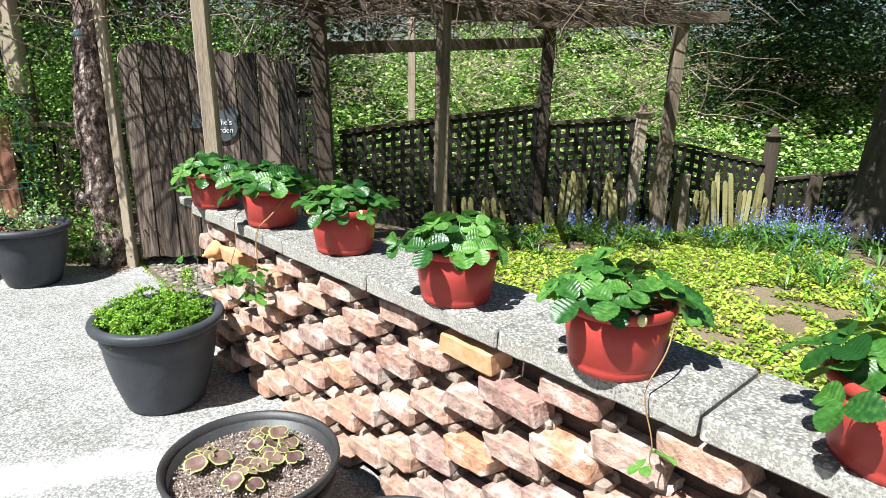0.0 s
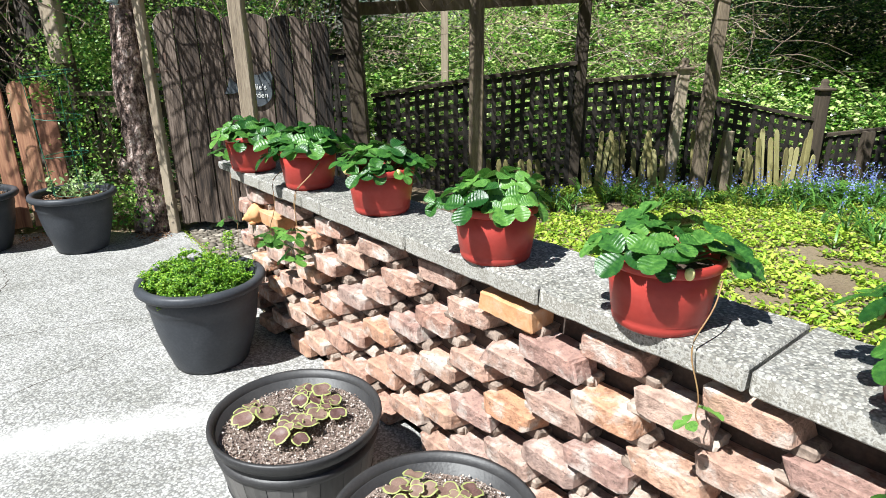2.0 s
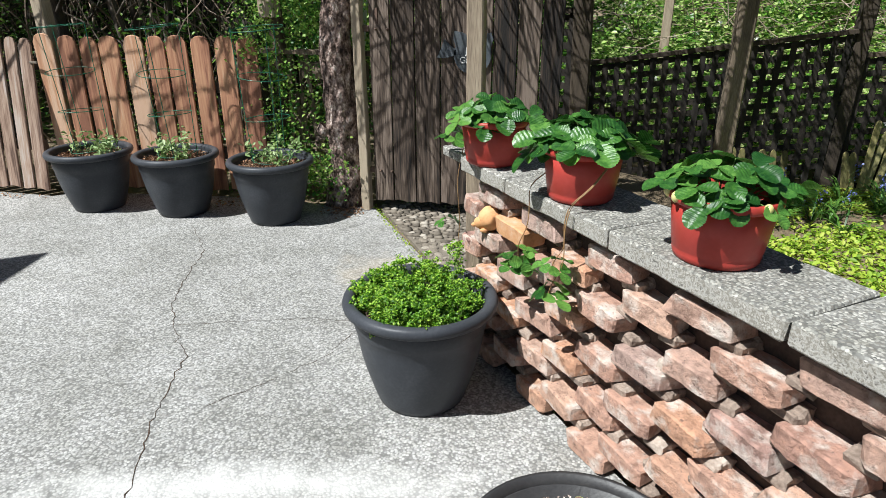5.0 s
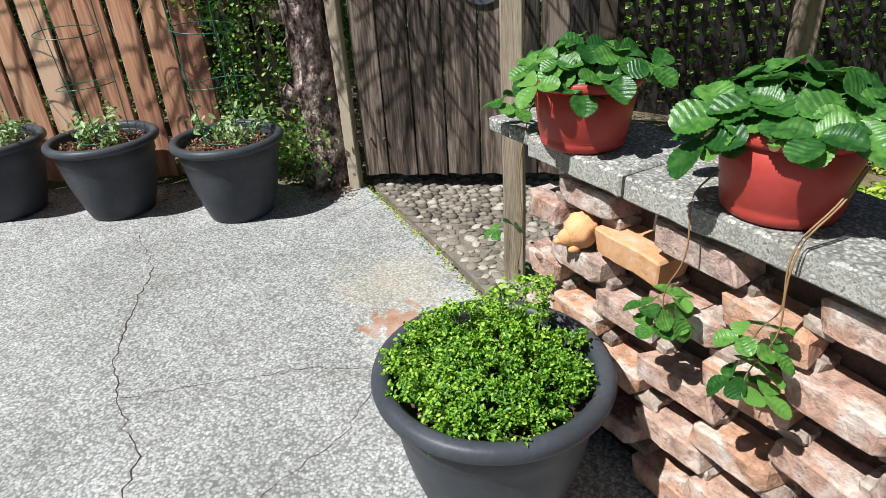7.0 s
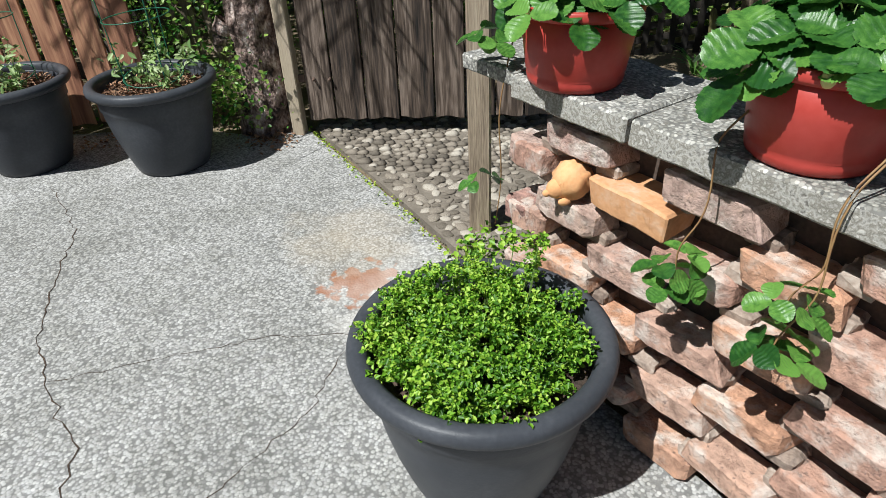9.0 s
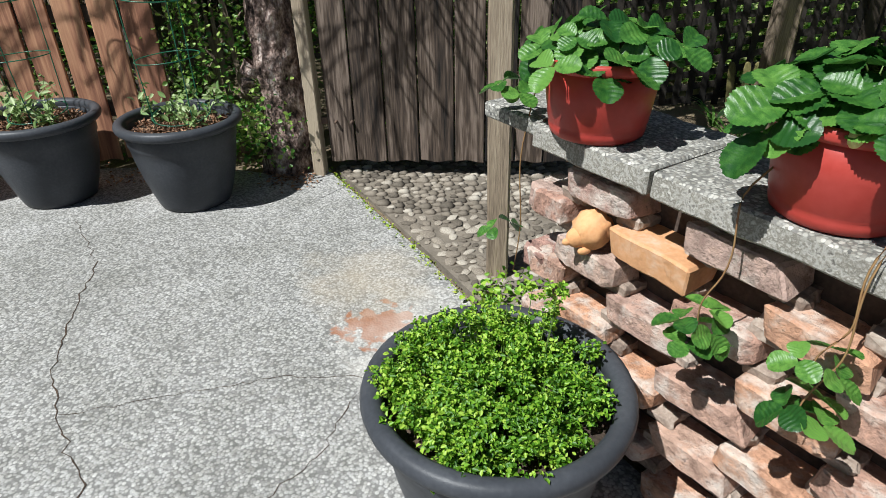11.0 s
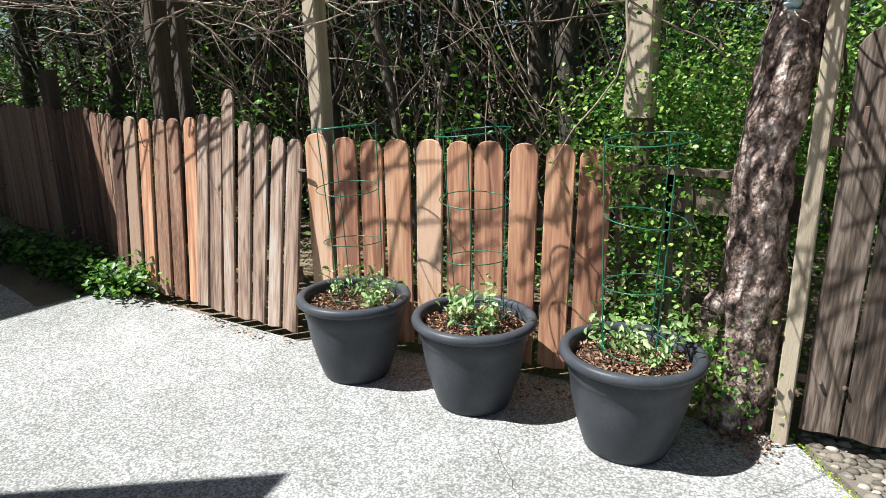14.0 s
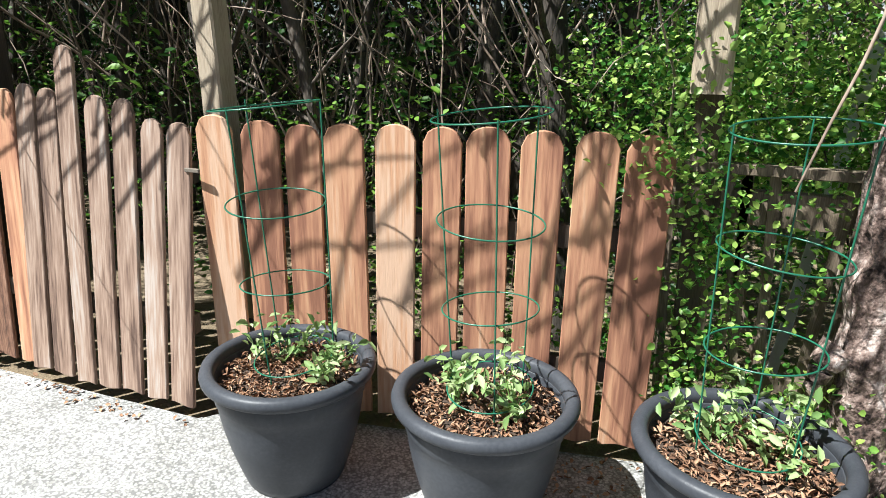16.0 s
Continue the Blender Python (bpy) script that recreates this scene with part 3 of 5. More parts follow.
def cap_slabs():
    child("end_slab", from_bm("end_slab", box_bm(0.21, 0.27, 0.04, (-0.13, 0.155, 0.824), 0.005, 0.004, 5, 40), M_CAP), garden_wall, None, "short end slab of the coping")
    joints = [-0.024, 0.332, 0.913, 1.494, 2.097, 2.663, 3.245, 3.83, 4.41, 5.0, 5.58, 6.16, 6.74, 7.1]
    for k, (a, b) in enumerate(zip(joints, joints[1:])):
        bm = box_bm(b - a - 0.008, 0.31, 0.058, ((a + b) / 2, 0.155, 0.808 + R.uniform(-0.002, 0.002)), 0.006, 0.004, 8, k)
        me = from_bm("slab", bm, [M_CAP, M_SLABSIDE])
        for p in me.polygons:
            p.material_index = 0 if p.normal.z > 0.5 else 1
        child("slab", me, garden_wall, None, "exposed-aggregate coping slab")


cap_slabs()

gate_x0, gate_x1, GATE_Y = -2.52, -1.22, 4.97


# ---- gate ----
def board_outline(name, w, h, thick, material, top, rough=0.002, seed=0):
    """An upright board whose top follows top(s), s from 0 to 1 across it; its foot is slightly uneven."""
    n = 9
    xs = np.linspace(-w / 2, w / 2, n)
    up = [(x, h + top((x + w / 2) / w)) for x in xs]
    foot = [(x, 0.006 * math.sin(seed * 3.7 + x * 40)) for x in xs[::-1]]
    o = up + foot
    k = len(o)
    v = [(x, -thick / 2, z) for x, z in o] + [(x, thick / 2, z) for x, z in o]
    f = [list(range(k - 1, -1, -1)), list(range(k, 2 * k))] + [[i, (i + 1) % k, k + (i + 1) % k, k + i] for i in range(k)]
    me = mesh_from(name, v, f, material)
    bm = bmesh.new()
    bm.from_mesh(me)
    bmesh.ops.recalc_face_normals(bm, faces=list(bm.faces))
    bmesh.ops.bevel(bm, geom=[e for e in bm.edges if abs(e.verts[0].co.y - e.verts[1].co.y) < 1e-5], offset=0.003, segments=1, affect="EDGES")
    bm.to_mesh(me)
    bm.free()
    return me


def garden_gate():
    gate = thing("garden_gate", "closed dark weathered wooden plank gate with a scalloped top", "gate", pose(0, GATE_Y, 0), kind="structure")
    edges = [gate_x0, -2.37, -2.20, -2.02, -1.83, -1.67, -1.51, -1.36, gate_x1]
    arches = [(-2.52, -2.02, 1.58, 0.14), (-2.02, -1.67, 1.60, 0.07), (-1.67, -1.42, 1.60, 0.05), (-1.42, -1.22, 1.54, 0.06)]
    for k, (a, b) in enumerate(zip(edges, edges[1:])):
        def top(s, a=a, b=b):
            x = a + (b - a) * s
            for x0, x1, z, rise in arches:
                if x0 - 1e-6 <= x <= x1 + 1e-6:
                    q = (x - (x0 + x1) / 2) / ((x1 - x0) / 2)
                    return z + rise * math.sqrt(max(0.0, 1 - 0.95 * q * q)) - 1.5
            return 0.0
        foot = 0.07 + 0.004 * k
        me = board_outline("board", b - a - 0.008, 1.5 - foot, 0.022, M_GATE, top, seed=k)
        child("board", me, gate, pose((a + b) / 2, R.uniform(-0.003, 0.003), foot))
    for z in (0.30, 1.22):
        child("rail", box("rail", 1.26, 0.035, 0.09, M_GATE, ((gate_x0 + gate_x1) / 2, 0.031, z), 0.004), gate)
    for z in (0.28, 1.25):
        hinge = child("hinge", box("hinge", 0.05, 0.012, 0.04, M_RUST, (gate_x0 - 0.02, -0.014, z), 0.003), gate, None, "rusty iron hinge")
        for x in (gate_x0 + 0.055, gate_x0 + 0.14):
            child("bolt", box("bolt", 0.014, 0.034, 0.014, M_RUST, (x, -0.024, z + 0.01), 0.004), hinge, None, "rusty bolt head")
    child("spring_latch", box("spring_latch", 0.02, 0.016, 0.10, M_RUST, (gate_x0 + 0.06, -0.012, 1.30), 0.003), gate, None, "rusty latch")
    tagged(new("gate_post", mesh_lean("gate_post", (-2.578, 4.94, -0.05), (-2.60, 4.95, 2.05), 0.065, 0.07, M_POST)), "pale weathered wooden gate post beside the gate", "post", kind="structure")


def mesh_lean(name, foot, head, sx, sy, material, cuts=6, rough=0.004, turn=0.0):
    """A square post from foot to head, a little uneven."""
    foot, head = Vector(foot), Vector(head)
    bm = box_bm(sx, sy, 1.0, (0, 0, 0), 0.0, 0.0, cuts)
    bmesh.ops.bevel(bm, geom=[e for e in bm.edges if abs(e.verts[0].co.z - e.verts[1].co.z) > 0.01], offset=min(sx, sy) * 0.08, segments=1, affect="EDGES")
    way = head - foot
    c, s = math.cos(radians(turn)), math.sin(radians(turn))
    for v in bm.verts:
        h = v.co.z
        x, y = v.co.x * c - v.co.y * s, v.co.x * s + v.co.y * c
        v.co = foot + way * h + Vector((x, y, 0)) + noise.noise_vector(Vector((foot.x * 9 + h * 4, foot.y * 9, h * 5))) * rough
    return from_bm(name, bm, material)


garden_gate()


# ---- sign ----
def gate_sign():
    sign = thing("gate_sign", "dark slate fish-shaped sign with white lettering on the gate", "sign", pose(0, GATE_Y - 0.022, 0))
    cx, cz = -1.80, 1.115
    pts = []
    for k in range(28):
        a = 2 * math.pi * k / 28
        r = 0.118
        x, z = r * 1.05 * math.cos(a), r * math.sin(a)
        ear = max(0, 1 - abs(((math.degrees(a) - 48 + 180) % 360) - 180) / 26) * 0.075 + max(0, 1 - abs(((math.degrees(a) - 128 + 180) % 360) - 180) / 26) * 0.075
        x *= 1 + ear / r
        z *= 1 + ear / r
        pts.append((cx + x, cz + z))
    tail = [(cx - 0.11, cz + 0.0), (cx - 0.175, cz - 0.02), (cx - 0.24, cz - 0.02), (cx - 0.21, cz + 0.04), (cx - 0.19, cz + 0.10), (cx - 0.15, cz + 0.06), (cx - 0.11, cz + 0.03)]
    for name, o in (("plate", pts), ("tail", tail[::-1])):
        n = len(o)
        v = [(x, -0.006, z) for x, z in o] + [(x, 0.006, z) for x, z in o]
        f = [list(range(n)), list(range(2 * n - 1, n - 1, -1))] + [[(i + 1) % n, i, n + i, n + (i + 1) % n] for i in range(n)]
        me = mesh_from(name, v, f, M_SLATE)
        bm = bmesh.new()
        bm.from_mesh(me)
        bmesh.ops.recalc_face_normals(bm, faces=list(bm.faces))
        bm.to_mesh(me)
        bm.free()
        made = child(name, me, sign)
        plate = made if name == "plate" else plate
    for text, x, z in (("Julie's", cx - 0.045, cz + 0.01), ("Garden", cx - 0.085, cz - 0.05)):
        cu = bpy.data.curves.new("lettering", "FONT")
        cu.body, cu.size, cu.extrude = text, 0.058, 0.0015
        cu.materials.append(M_WHITE)
        child("lettering", cu, plate, pose(x, -0.009, z, 90, 0, 0), "white hand-painted lettering")


gate_sign()


# ---- fences ----
def round_top(s):
    return 0.055 * math.sqrt(max(0.0, 1 - (2 * s - 1) ** 2))


def picket_fence(name, label, ends, foot_shift, heights, width, material, rail_z, jitter=0.0):
    """Round-topped boards from ends[0] to ends[1] on two rails."""
    (ax, ay), (bx, by) = ends
    fence = thing(name, label, "fence", kind="structure")
    n = len(heights)
    turn = math.degrees(math.atan2(by - ay, bx - ax))
    for k, h in enumerate(heights):
        s = k / (n - 1)
        w = width * (1 + 0.06 * math.sin(k * 2.3))
        x, y = ax + (bx - ax) * s, ay + (by - ay) * s
        mm = material[k % len(material)] if isinstance(material, list) else material
        me = board_outline("picket", w, h - 0.055 - 0.04, 0.018, mm, round_top, seed=k)
        tilt = math.degrees(math.atan2(foot_shift, h))
        child("picket", me, fence, pose(x, y + foot_shift, 0.05 + R.uniform(-0.01, 0.01), tilt, R.uniform(-jitter, jitter), turn))
    for z in rail_z:
        q = foot_shift * (1 - z / 1.2)
        L = math.hypot(bx - ax, by - ay)
        child("rail", box("rail", L + 0.1, 0.04, 0.085, M_DARKPOST, (0, 0.03, 0), 0.004), fence, pose((ax + bx) / 2, (ay + by) / 2 + q, z, 0, 0, turn))
    return fence


picket_fence("fence_sunlit", "sunlit red-brown picket fence with rounded board tops", ((-5.01, 4.725), (-3.475, 4.98)), 0.0, [1.197, 1.194, 1.189, 1.188, 1.189, 1.19, 1.192, 1.193, 1.19, 1.186], 0.145, M_PICKET, (0.3, 0.8), 0.6)
picket_fence("fence_worn", "worn grey-brown picket section leaning in the fence", ((-5.96, 4.70), (-5.16, 4.715)), -0.15, [1.29, 1.28, 1.46, 1.268, 1.25, 1.185, 1.175], 0.108, M_GREYPICKET, (0.35, 0.95), 0.5)
# shade-coloured boards mixed with plain ones imitate dapples; the corner is all shade-coloured
picket_fence("fence_shaded", "red-brown picket fence with dappled shade in its board colours", ((-6.90, 4.66), (-6.09, 4.69)), -0.10, [1.25, 1.255, 1.25, 1.26, 1.265, 1.275], 0.125, [M_SHADEPICKET, M_SHADEPICKET, M_PICKET, M_SHADEPICKET, M_SHADEPICKET, M_PICKET], (0.35, 0.95), 0.5)
picket_fence("fence_corner", "picket fence at the patio corner with deep shade in its wood colour", ((-10.5, 5.2), (-7.12, 4.72)), 0.0, [1.28 + 0.02 * math.sin(k) for k in range(25)], 0.125, M_SHADEPICKET, (0.35, 0.95), 0.4)
for name, foot, head, w, m_, lab in (
        ("fence_post", (-5.06, 4.86, -0.1), (-5.17, 4.91, 2.6), 0.10, M_POST, "tall pale wooden post behind the fence"),
        ("fence_post", (-3.29, 5.17, -0.1), (-3.35, 5.15, 2.6), 0.085, M_DARKPOST, "tall dark wooden post wrapped in climber"),
        ("post_board", (-3.325, 5.095, 1.33), (-3.355, 5.085, 2.6), 0.12, M_POST, "pale wooden board nailed to the dark post"),
        ("fence_post", (-6.36, 4.86, -0.1), (-6.42, 4.90, 2.6), 0.08, M_DARKPOST, "tall dark wooden post behind the fence"),
        ("fence_post", (-6.60, 4.85, -0.1), (-6.66, 4.90, 2.6), 0.12, M_DARKPOST, "tall dark wooden post behind the shaded fence"),
        ("fence_post", (-8.4, 4.95, -0.1), (-8.4, 4.95, 1.6), 0.11, M_DARKPOST, "dark wooden post in the shaded fence")):
    tagged(new(name, mesh_lean("post", foot, head, w, w, m_)), lab, "post", "fence posts", "structure")


# ---- pergola ----
def pergola():
    p = thing("pergola", "weathered timber pergola overgrown with bare vines", "pergola", kind="structure")
    posts = [((-1.555, 3.99, -0.08), (-1.58, 3.99, 2.35), 0.085, M_POST), ((-1.12, 5.85, -0.1), (-1.18, 5.8, 2.05), 0.14, M_DARKPOST),
             ((-0.11, 5.5, -0.15), (-0.10, 5.5, 2.1), 0.12, M_MIDPOST), ((1.05, 7.05, -0.2), (1.10, 7.08, 2.05), 0.12, M_DARKPOST),
             ((2.24, 6.5, -0.2), (2.29, 6.5, 2.05), 0.12, M_MIDPOST)]
    for foot, head, w, m_ in posts:
        child("post", mesh_lean("post", foot, head, w, w, m_), p)
    beams = [((-1.25, 5.8, 1.97), (-0.05, 5.45, 2.06)), ((-0.15, 5.45, 1.94), (2.6, 6.55, 2.03)), ((-1.18, 5.85, 1.66), (1.1, 7.1, 1.80)),
             ((-1.55, 3.95, 2.3), (-1.15, 5.9, 2.05)), ((0.9, 7.0, 1.98), (2.7, 6.5, 2.04)), ((-1.6, 4.0, 2.2), (0.0, 5.5, 2.12))]
    for a, b in beams:
        a, b = Vector(a), Vector(b)
        d = b - a
        # beams starting past y = 5 take the shade-deepened wood, nearer ones the pale
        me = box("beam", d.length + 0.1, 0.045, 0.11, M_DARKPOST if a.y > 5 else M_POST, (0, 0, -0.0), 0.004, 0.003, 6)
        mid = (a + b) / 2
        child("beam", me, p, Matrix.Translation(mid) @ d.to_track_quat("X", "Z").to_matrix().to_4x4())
    for k in range(6):
        a = Vector((-1.0 + 0.55 * k, 4.3 + 0.3 * k, 2.1))
        b = a + Vector((0.25, 2.6 - 0.25 * k, 0.0))
        d = b - a
        child("rafter", box("rafter", d.length, 0.04, 0.08, M_DARKPOST, (0, 0, 0), 0.004, 0.003, 5), p, Matrix.Translation((a + b) / 2) @ d.to_track_quat("X", "Z").to_matrix().to_4x4())


pergola()


# ---- trellis fence ----
def trellis(label, a, b, tops, bottoms, pitch=0.099, lath=0.05):
    """A square trellis of crossed laths between two places, with a top rail."""
    t = thing("trellis_panel", label, "trellis", group="trellis panels", kind="structure")
    a, b = Vector((*a, 0)), Vector((*b, 0))
    L = (b - a).length
    turn = math.degrees(math.atan2(b.y - a.y, b.x - a.x))
    n = max(2, int(L / pitch))
    base = pose(a.x, a.y, 0, 0, 0, turn)
    slope = (tops[1] - tops[0]) / L
    up = math.degrees(math.atan(slope))
    for k in range(n):
        x = (k + 0.5) * L / n
        z0 = bottoms[0] + (bottoms[1] - bottoms[0]) * x / L
        z1 = tops[0] + slope * x
        child("lath", box("lath", lath, 0.008, z1 - z0, M_LATTICE, (0, 0, 0), 0.0), t, base @ pose(x, -0.004, z0))
    rows = int((max(tops) - min(bottoms)) / pitch)
    row = box("lath", L / math.cos(radians(up)), 0.008, lath, M_LATTICE, (0, 0, 0), 0.0)
    for k in range(rows):
        z = (tops[0] + tops[1]) / 2 - 0.06 - k * pitch
        if z > min(bottoms) + 0.02:
            child("lath", row, t, base @ pose(L / 2, 0.005, z, 0, -up, 0))
    child("top_rail", box("top_rail", L / math.cos(radians(up)) + 0.04, 0.05, 0.04, M_DARKPOST, (0, 0, 0), 0.004), t, base @ pose(L / 2, 0, (tops[0] + tops[1]) / 2, 0, -up, 0))


trellis("tall dark square trellis between pergola posts", (-1.14, 6.85), (1.02, 7.0), (0.88, 1.18), (-0.15, -0.15))
trellis("dark square trellis beside the finial post", (1.10, 7.05), (2.13, 7.05), (0.985, 1.06), (-0.15, -0.15))
trellis("dark trellis sloping down the garden", (2.25, 7.05), (3.68, 7.1), (0.86, 0.55), (-0.2, -0.2))
trellis("low dark trellis at the far end of the garden", (3.80, 7.15), (5.6, 7.3), (0.36, 0.50), (-0.2, -0.2))
trellis("dark trellis strip between gate and pergola post", (-1.40, 5.88), (-1.19, 5.88), (1.35, 1.35), (-0.05, -0.05))


def finial_post(x, y, z, w, m_, label, cap):
    p = thing("trellis_post", label, "post", group="trellis posts", kind="structure")
    child("shaft", mesh_lean("shaft", (x - 0.06 if x < 3 and cap else x, y, -0.3), (x, y, z), w, w, m_), p)
    if cap:
        top = child("cap", box("cap", w * 1.5, w * 1.5, 0.025, m_, (x, y, z), 0.006), p)
        v, f = lathe([(0.001, 0.10), (0.03, 0.09), (0.045, 0.06), (0.035, 0.03), (0.05, 0.015), (0.055, 0.0)], 16)
        child("finial", mesh_from("finial", v + (x, y, z + 0.024), f[:, ::-1], m_, True), top)


finial_post(2.17, 7.0, 1.12, 0.11, M_POST, "pale square post with a capped finial", True)
finial_post(3.74, 7.1, 0.88, 0.12, M_DARKPOST, "dark square post ending the sloping trellis", True)
finial_post(4.35, 7.15, 0.42, 0.11, M_DARKPOST, "dark low post in the end trellis", False)
finial_post(2.62, 6.75, 0.50, 0.09, M_POST, "short pale stake leaning at the trellis", False)
finial_post(-0.39, 8.7, 2.3, 0.10, M_POST, "pale post in the brambles behind the trellis", False)


def stakes():
    f = thing("old_palisade", "mossy broken pickets leaning against the trellis", "fence", kind="structure")
    me = [board_outline("stake", 0.055, h, 0.015, M_MOSSWOOD, round_top, seed=k) for k, h in enumerate((0.44, 0.55, 0.64, 0.36))]
    for k in range(42):
        x = 1.16 + 0.06 * k + R.uniform(-0.015, 0.015)
        if 2.05 < x < 2.3:
            continue
        child("stake", me[R.randrange(4)], f, pose(x, 6.88 + R.uniform(-0.03, 0.03), -0.2, -5, R.uniform(-9, 9), R.uniform(-8, 8)))
    for k in range(7):
        child("stake", me[3], f, pose(0.12 + 0.09 * k, 6.78, -0.2, -5, R.uniform(-7, 7), 0))


stakes()


# ---- planters ----
def tub(m, label, group, soil_z=0.37):
    """A rounded plastic tub with a rolled rim."""
    t = thing("plant_tub", label, "planter", m, group)
    body = [(0.001, 0.0), (0.160, 0.0), (0.172, 0.006), (0.181, 0.03), (0.197, 0.08), (0.217, 0.15), (0.233, 0.22), (0.243, 0.28), (0.248, 0.325), (0.254, 0.333), (0.256, 0.40),
            (0.250, 0.41), (0.246, 0.40), (0.242, 0.34), (0.236, 0.30), (0.001, 0.30)]
    v, f = lathe(body, 56)
    child("body", mesh_from("body", v, f, M_PLASTIC, True), t)
    rim = [(0.248, 0.405), (0.262, 0.398), (0.282, 0.398), (0.292, 0.408), (0.295, 0.422), (0.290, 0.436), (0.276, 0.444), (0.260, 0.442), (0.250, 0.434), (0.246, 0.42), (0.248, 0.405)]
    v, f = lathe(rim, 56)
    child("rim", mesh_from("rim", v, f, M_PLASTIC, True), t, None, "thick rolled rim")
    child("soil", disc_mesh(0.243, soil_z, 0.018, M_SOIL), t, None, "dark soil strewn with bark chips")
    return t


def disc_mesh(r, z, lump, material, rings=9, seg=40):
    v, f = [], []
    for i in range(rings + 1):
        for j in range(seg):
            q, a = r * (i / rings), 2 * math.pi * j / seg
            x, y = q * math.cos(a), q * math.sin(a)
            v.append((x, y, z + lump * noise.noise(Vector((x * 16, y * 16, z * 30))) + lump * 0.6 * (1 - (i / rings) ** 2)))
    for i in range(rings):
        for j in range(seg):
            f.append([i * seg + j, (i + 1) * seg + j, (i + 1) * seg + (j + 1) % seg, i * seg + (j + 1) % seg])
    return mesh_from("soil", v, f, material, True)


def chips(parent, r, z, n, size, material, name, label):
    a, q = G.uniform(0, 2 * np.pi, n), r * np.sqrt(G.uniform(0, 1, n))
    at = np.c_[q * np.cos(a), q * np.sin(a), z + G.uniform(0, 0.012, n)]
    v, f = leaves(at, G.uniform(size * 0.4, size * 1.6, n), 0.34, 0.6, 0.5)
    stuff(name, v, f, material, label, "mulch", parent)


def tomato_cage(m):
    """A green wire cone of four rings on three legs; the widest ring is at the top."""
    c = thing("tomato_cage", "green coated wire plant support standing in a tub", "plant support", m, "wire plant supports")
    a = np.linspace(0, 2 * np.pi, 41)
    for z, r in ((0.06, 0.135), (0.33, 0.145), (0.60, 0.155), (0.90, 0.165)):
        v, f = tubes([np.c_[r * np.cos(a), r * np.sin(a), z + 0.012 * np.sin(a + z * 9)]], [(0.0026, 0.0026)], 5)
        child("ring", mesh_from("ring", v, f, M_WIRE, True), c)
    for k in range(3):
        b = 2 * math.pi * k / 3 + 0.5
        v, f = tubes([np.array([[0.125 * math.cos(b), 0.125 * math.sin(b), -0.12], [0.145 * math.cos(b), 0.145 * math.sin(b), 0.33], [0.166 * math.cos(b), 0.166 * math.sin(b), 0.91]])], [(0.0028, 0.0028)], 5)
        child("leg", mesh_from("leg", v, f, M_WIRE, True), c)
    return c


def tomato_plant(m, seed):
    """A young plant: a few stems with toothed leaves."""
    g = thing("tomato_plant", "young green tomato plant growing in bark mulch", "plant", m, "young tomato plants")
    lines, at = [], []
    for k in range(5):
        b = G.uniform(0, 2 * np.pi)
        line = wander((0.02 * math.cos(b), 0.02 * math.sin(b), 0), (0.5 * math.cos(b), 0.5 * math.sin(b), 1.0), G.uniform(0.12, 0.24), 6, 0.16)
        lines.append(line)
        for p in line[2:]:
            at.append(p + G.normal(0, 0.02, (4, 3)))
    v, f = tubes(lines, [(0.003, 0.0015)] * len(lines), 4)
    child("stems", mesh_from("stems", v, f, M_GREENSTEM), g, kind="stuff")
    at = np.concatenate(at)
    v, f = leaves(at, G.uniform(0.022, 0.056, len(at)), 0.45, 0.5, 0.35)
    stuff("foliage", v, f, M_TOMATO, "soft green toothed leaves", "foliage", g)


TUBS = [(-4.54, 4.46), (-3.86, 4.53), (-3.125, 4.555)]
for k, (x, y) in enumerate(TUBS):
    t = tub(pose(x, y, 0, 0, 0, 40 * k), "slate-grey plastic tub with bark mulch, standing before the fence", "tubs along the fence")
    chips(t, 0.228, 0.383, 1500, 0.02, M_BARK, "mulch", "brown bark chips")
    tomato_cage(pose(x + 0.01, y + 0.02, 0.385, 2, -2, 25 * k))
    tomato_plant(pose(x - 0.09, y + 0.03, 0.375), k)
    tomato_plant(pose(x + 0.09, y + 0.01, 0.375), k + 5)

parsley_tub = tub(pose(-1.515, 2.825, 0), "large slate-grey plastic tub full of parsley beside the brick wall", "parsley tub", 0.365)


def parsley(m):
    g = thing("parsley", "dense bright green curly parsley filling the tub", "plant", m)
    lines, at = [], []
    for k in range(300):
        a, q = G.uniform(0, 2 * np.pi), 0.205 * math.sqrt(G.uniform())
        x, y = q * math.cos(a) - 0.012, q * math.sin(a) - 0.006
        h = 0.03 + 0.095 * G.uniform() - 0.45 * q * q
        if y > 0.09 and abs(x) < 0.15 and G.uniform() < 0.22:
            h += G.uniform(0.05, 0.19)
        top = np.array((x * 1.1, y * 1.1, h))
        lines.append(np.array([(x * 0.8, y * 0.8, 0), (x, y, h * 0.6), top]))
        # each stem ends in a few ruffled sprigs
        for b in range(5):
            tip = top + G.normal(0, 1, 3) * (0.015, 0.015, 0.008)
            at.append(tip + G.normal(0, 1, (15, 3)) * (0.006, 0.006, 0.0035))
    v, f = tubes(lines, [(0.0016, 0.001)] * len(lines), 3)
    child("stems", mesh_from("stems", v, f, M_GREENSTEM), g, kind="stuff")
    at = np.concatenate(at)
    v, f = leaves(at, G.uniform(0.007, 0.0145, len(at)), 0.62, 0.58, 0.55)
    stuff("curly_leaves", v, f, M_PARSLEY, "tightly curled bright green leaves", "foliage", g)


parsley(pose(-1.515, 2.825, 0.365, 0, 0, 0))


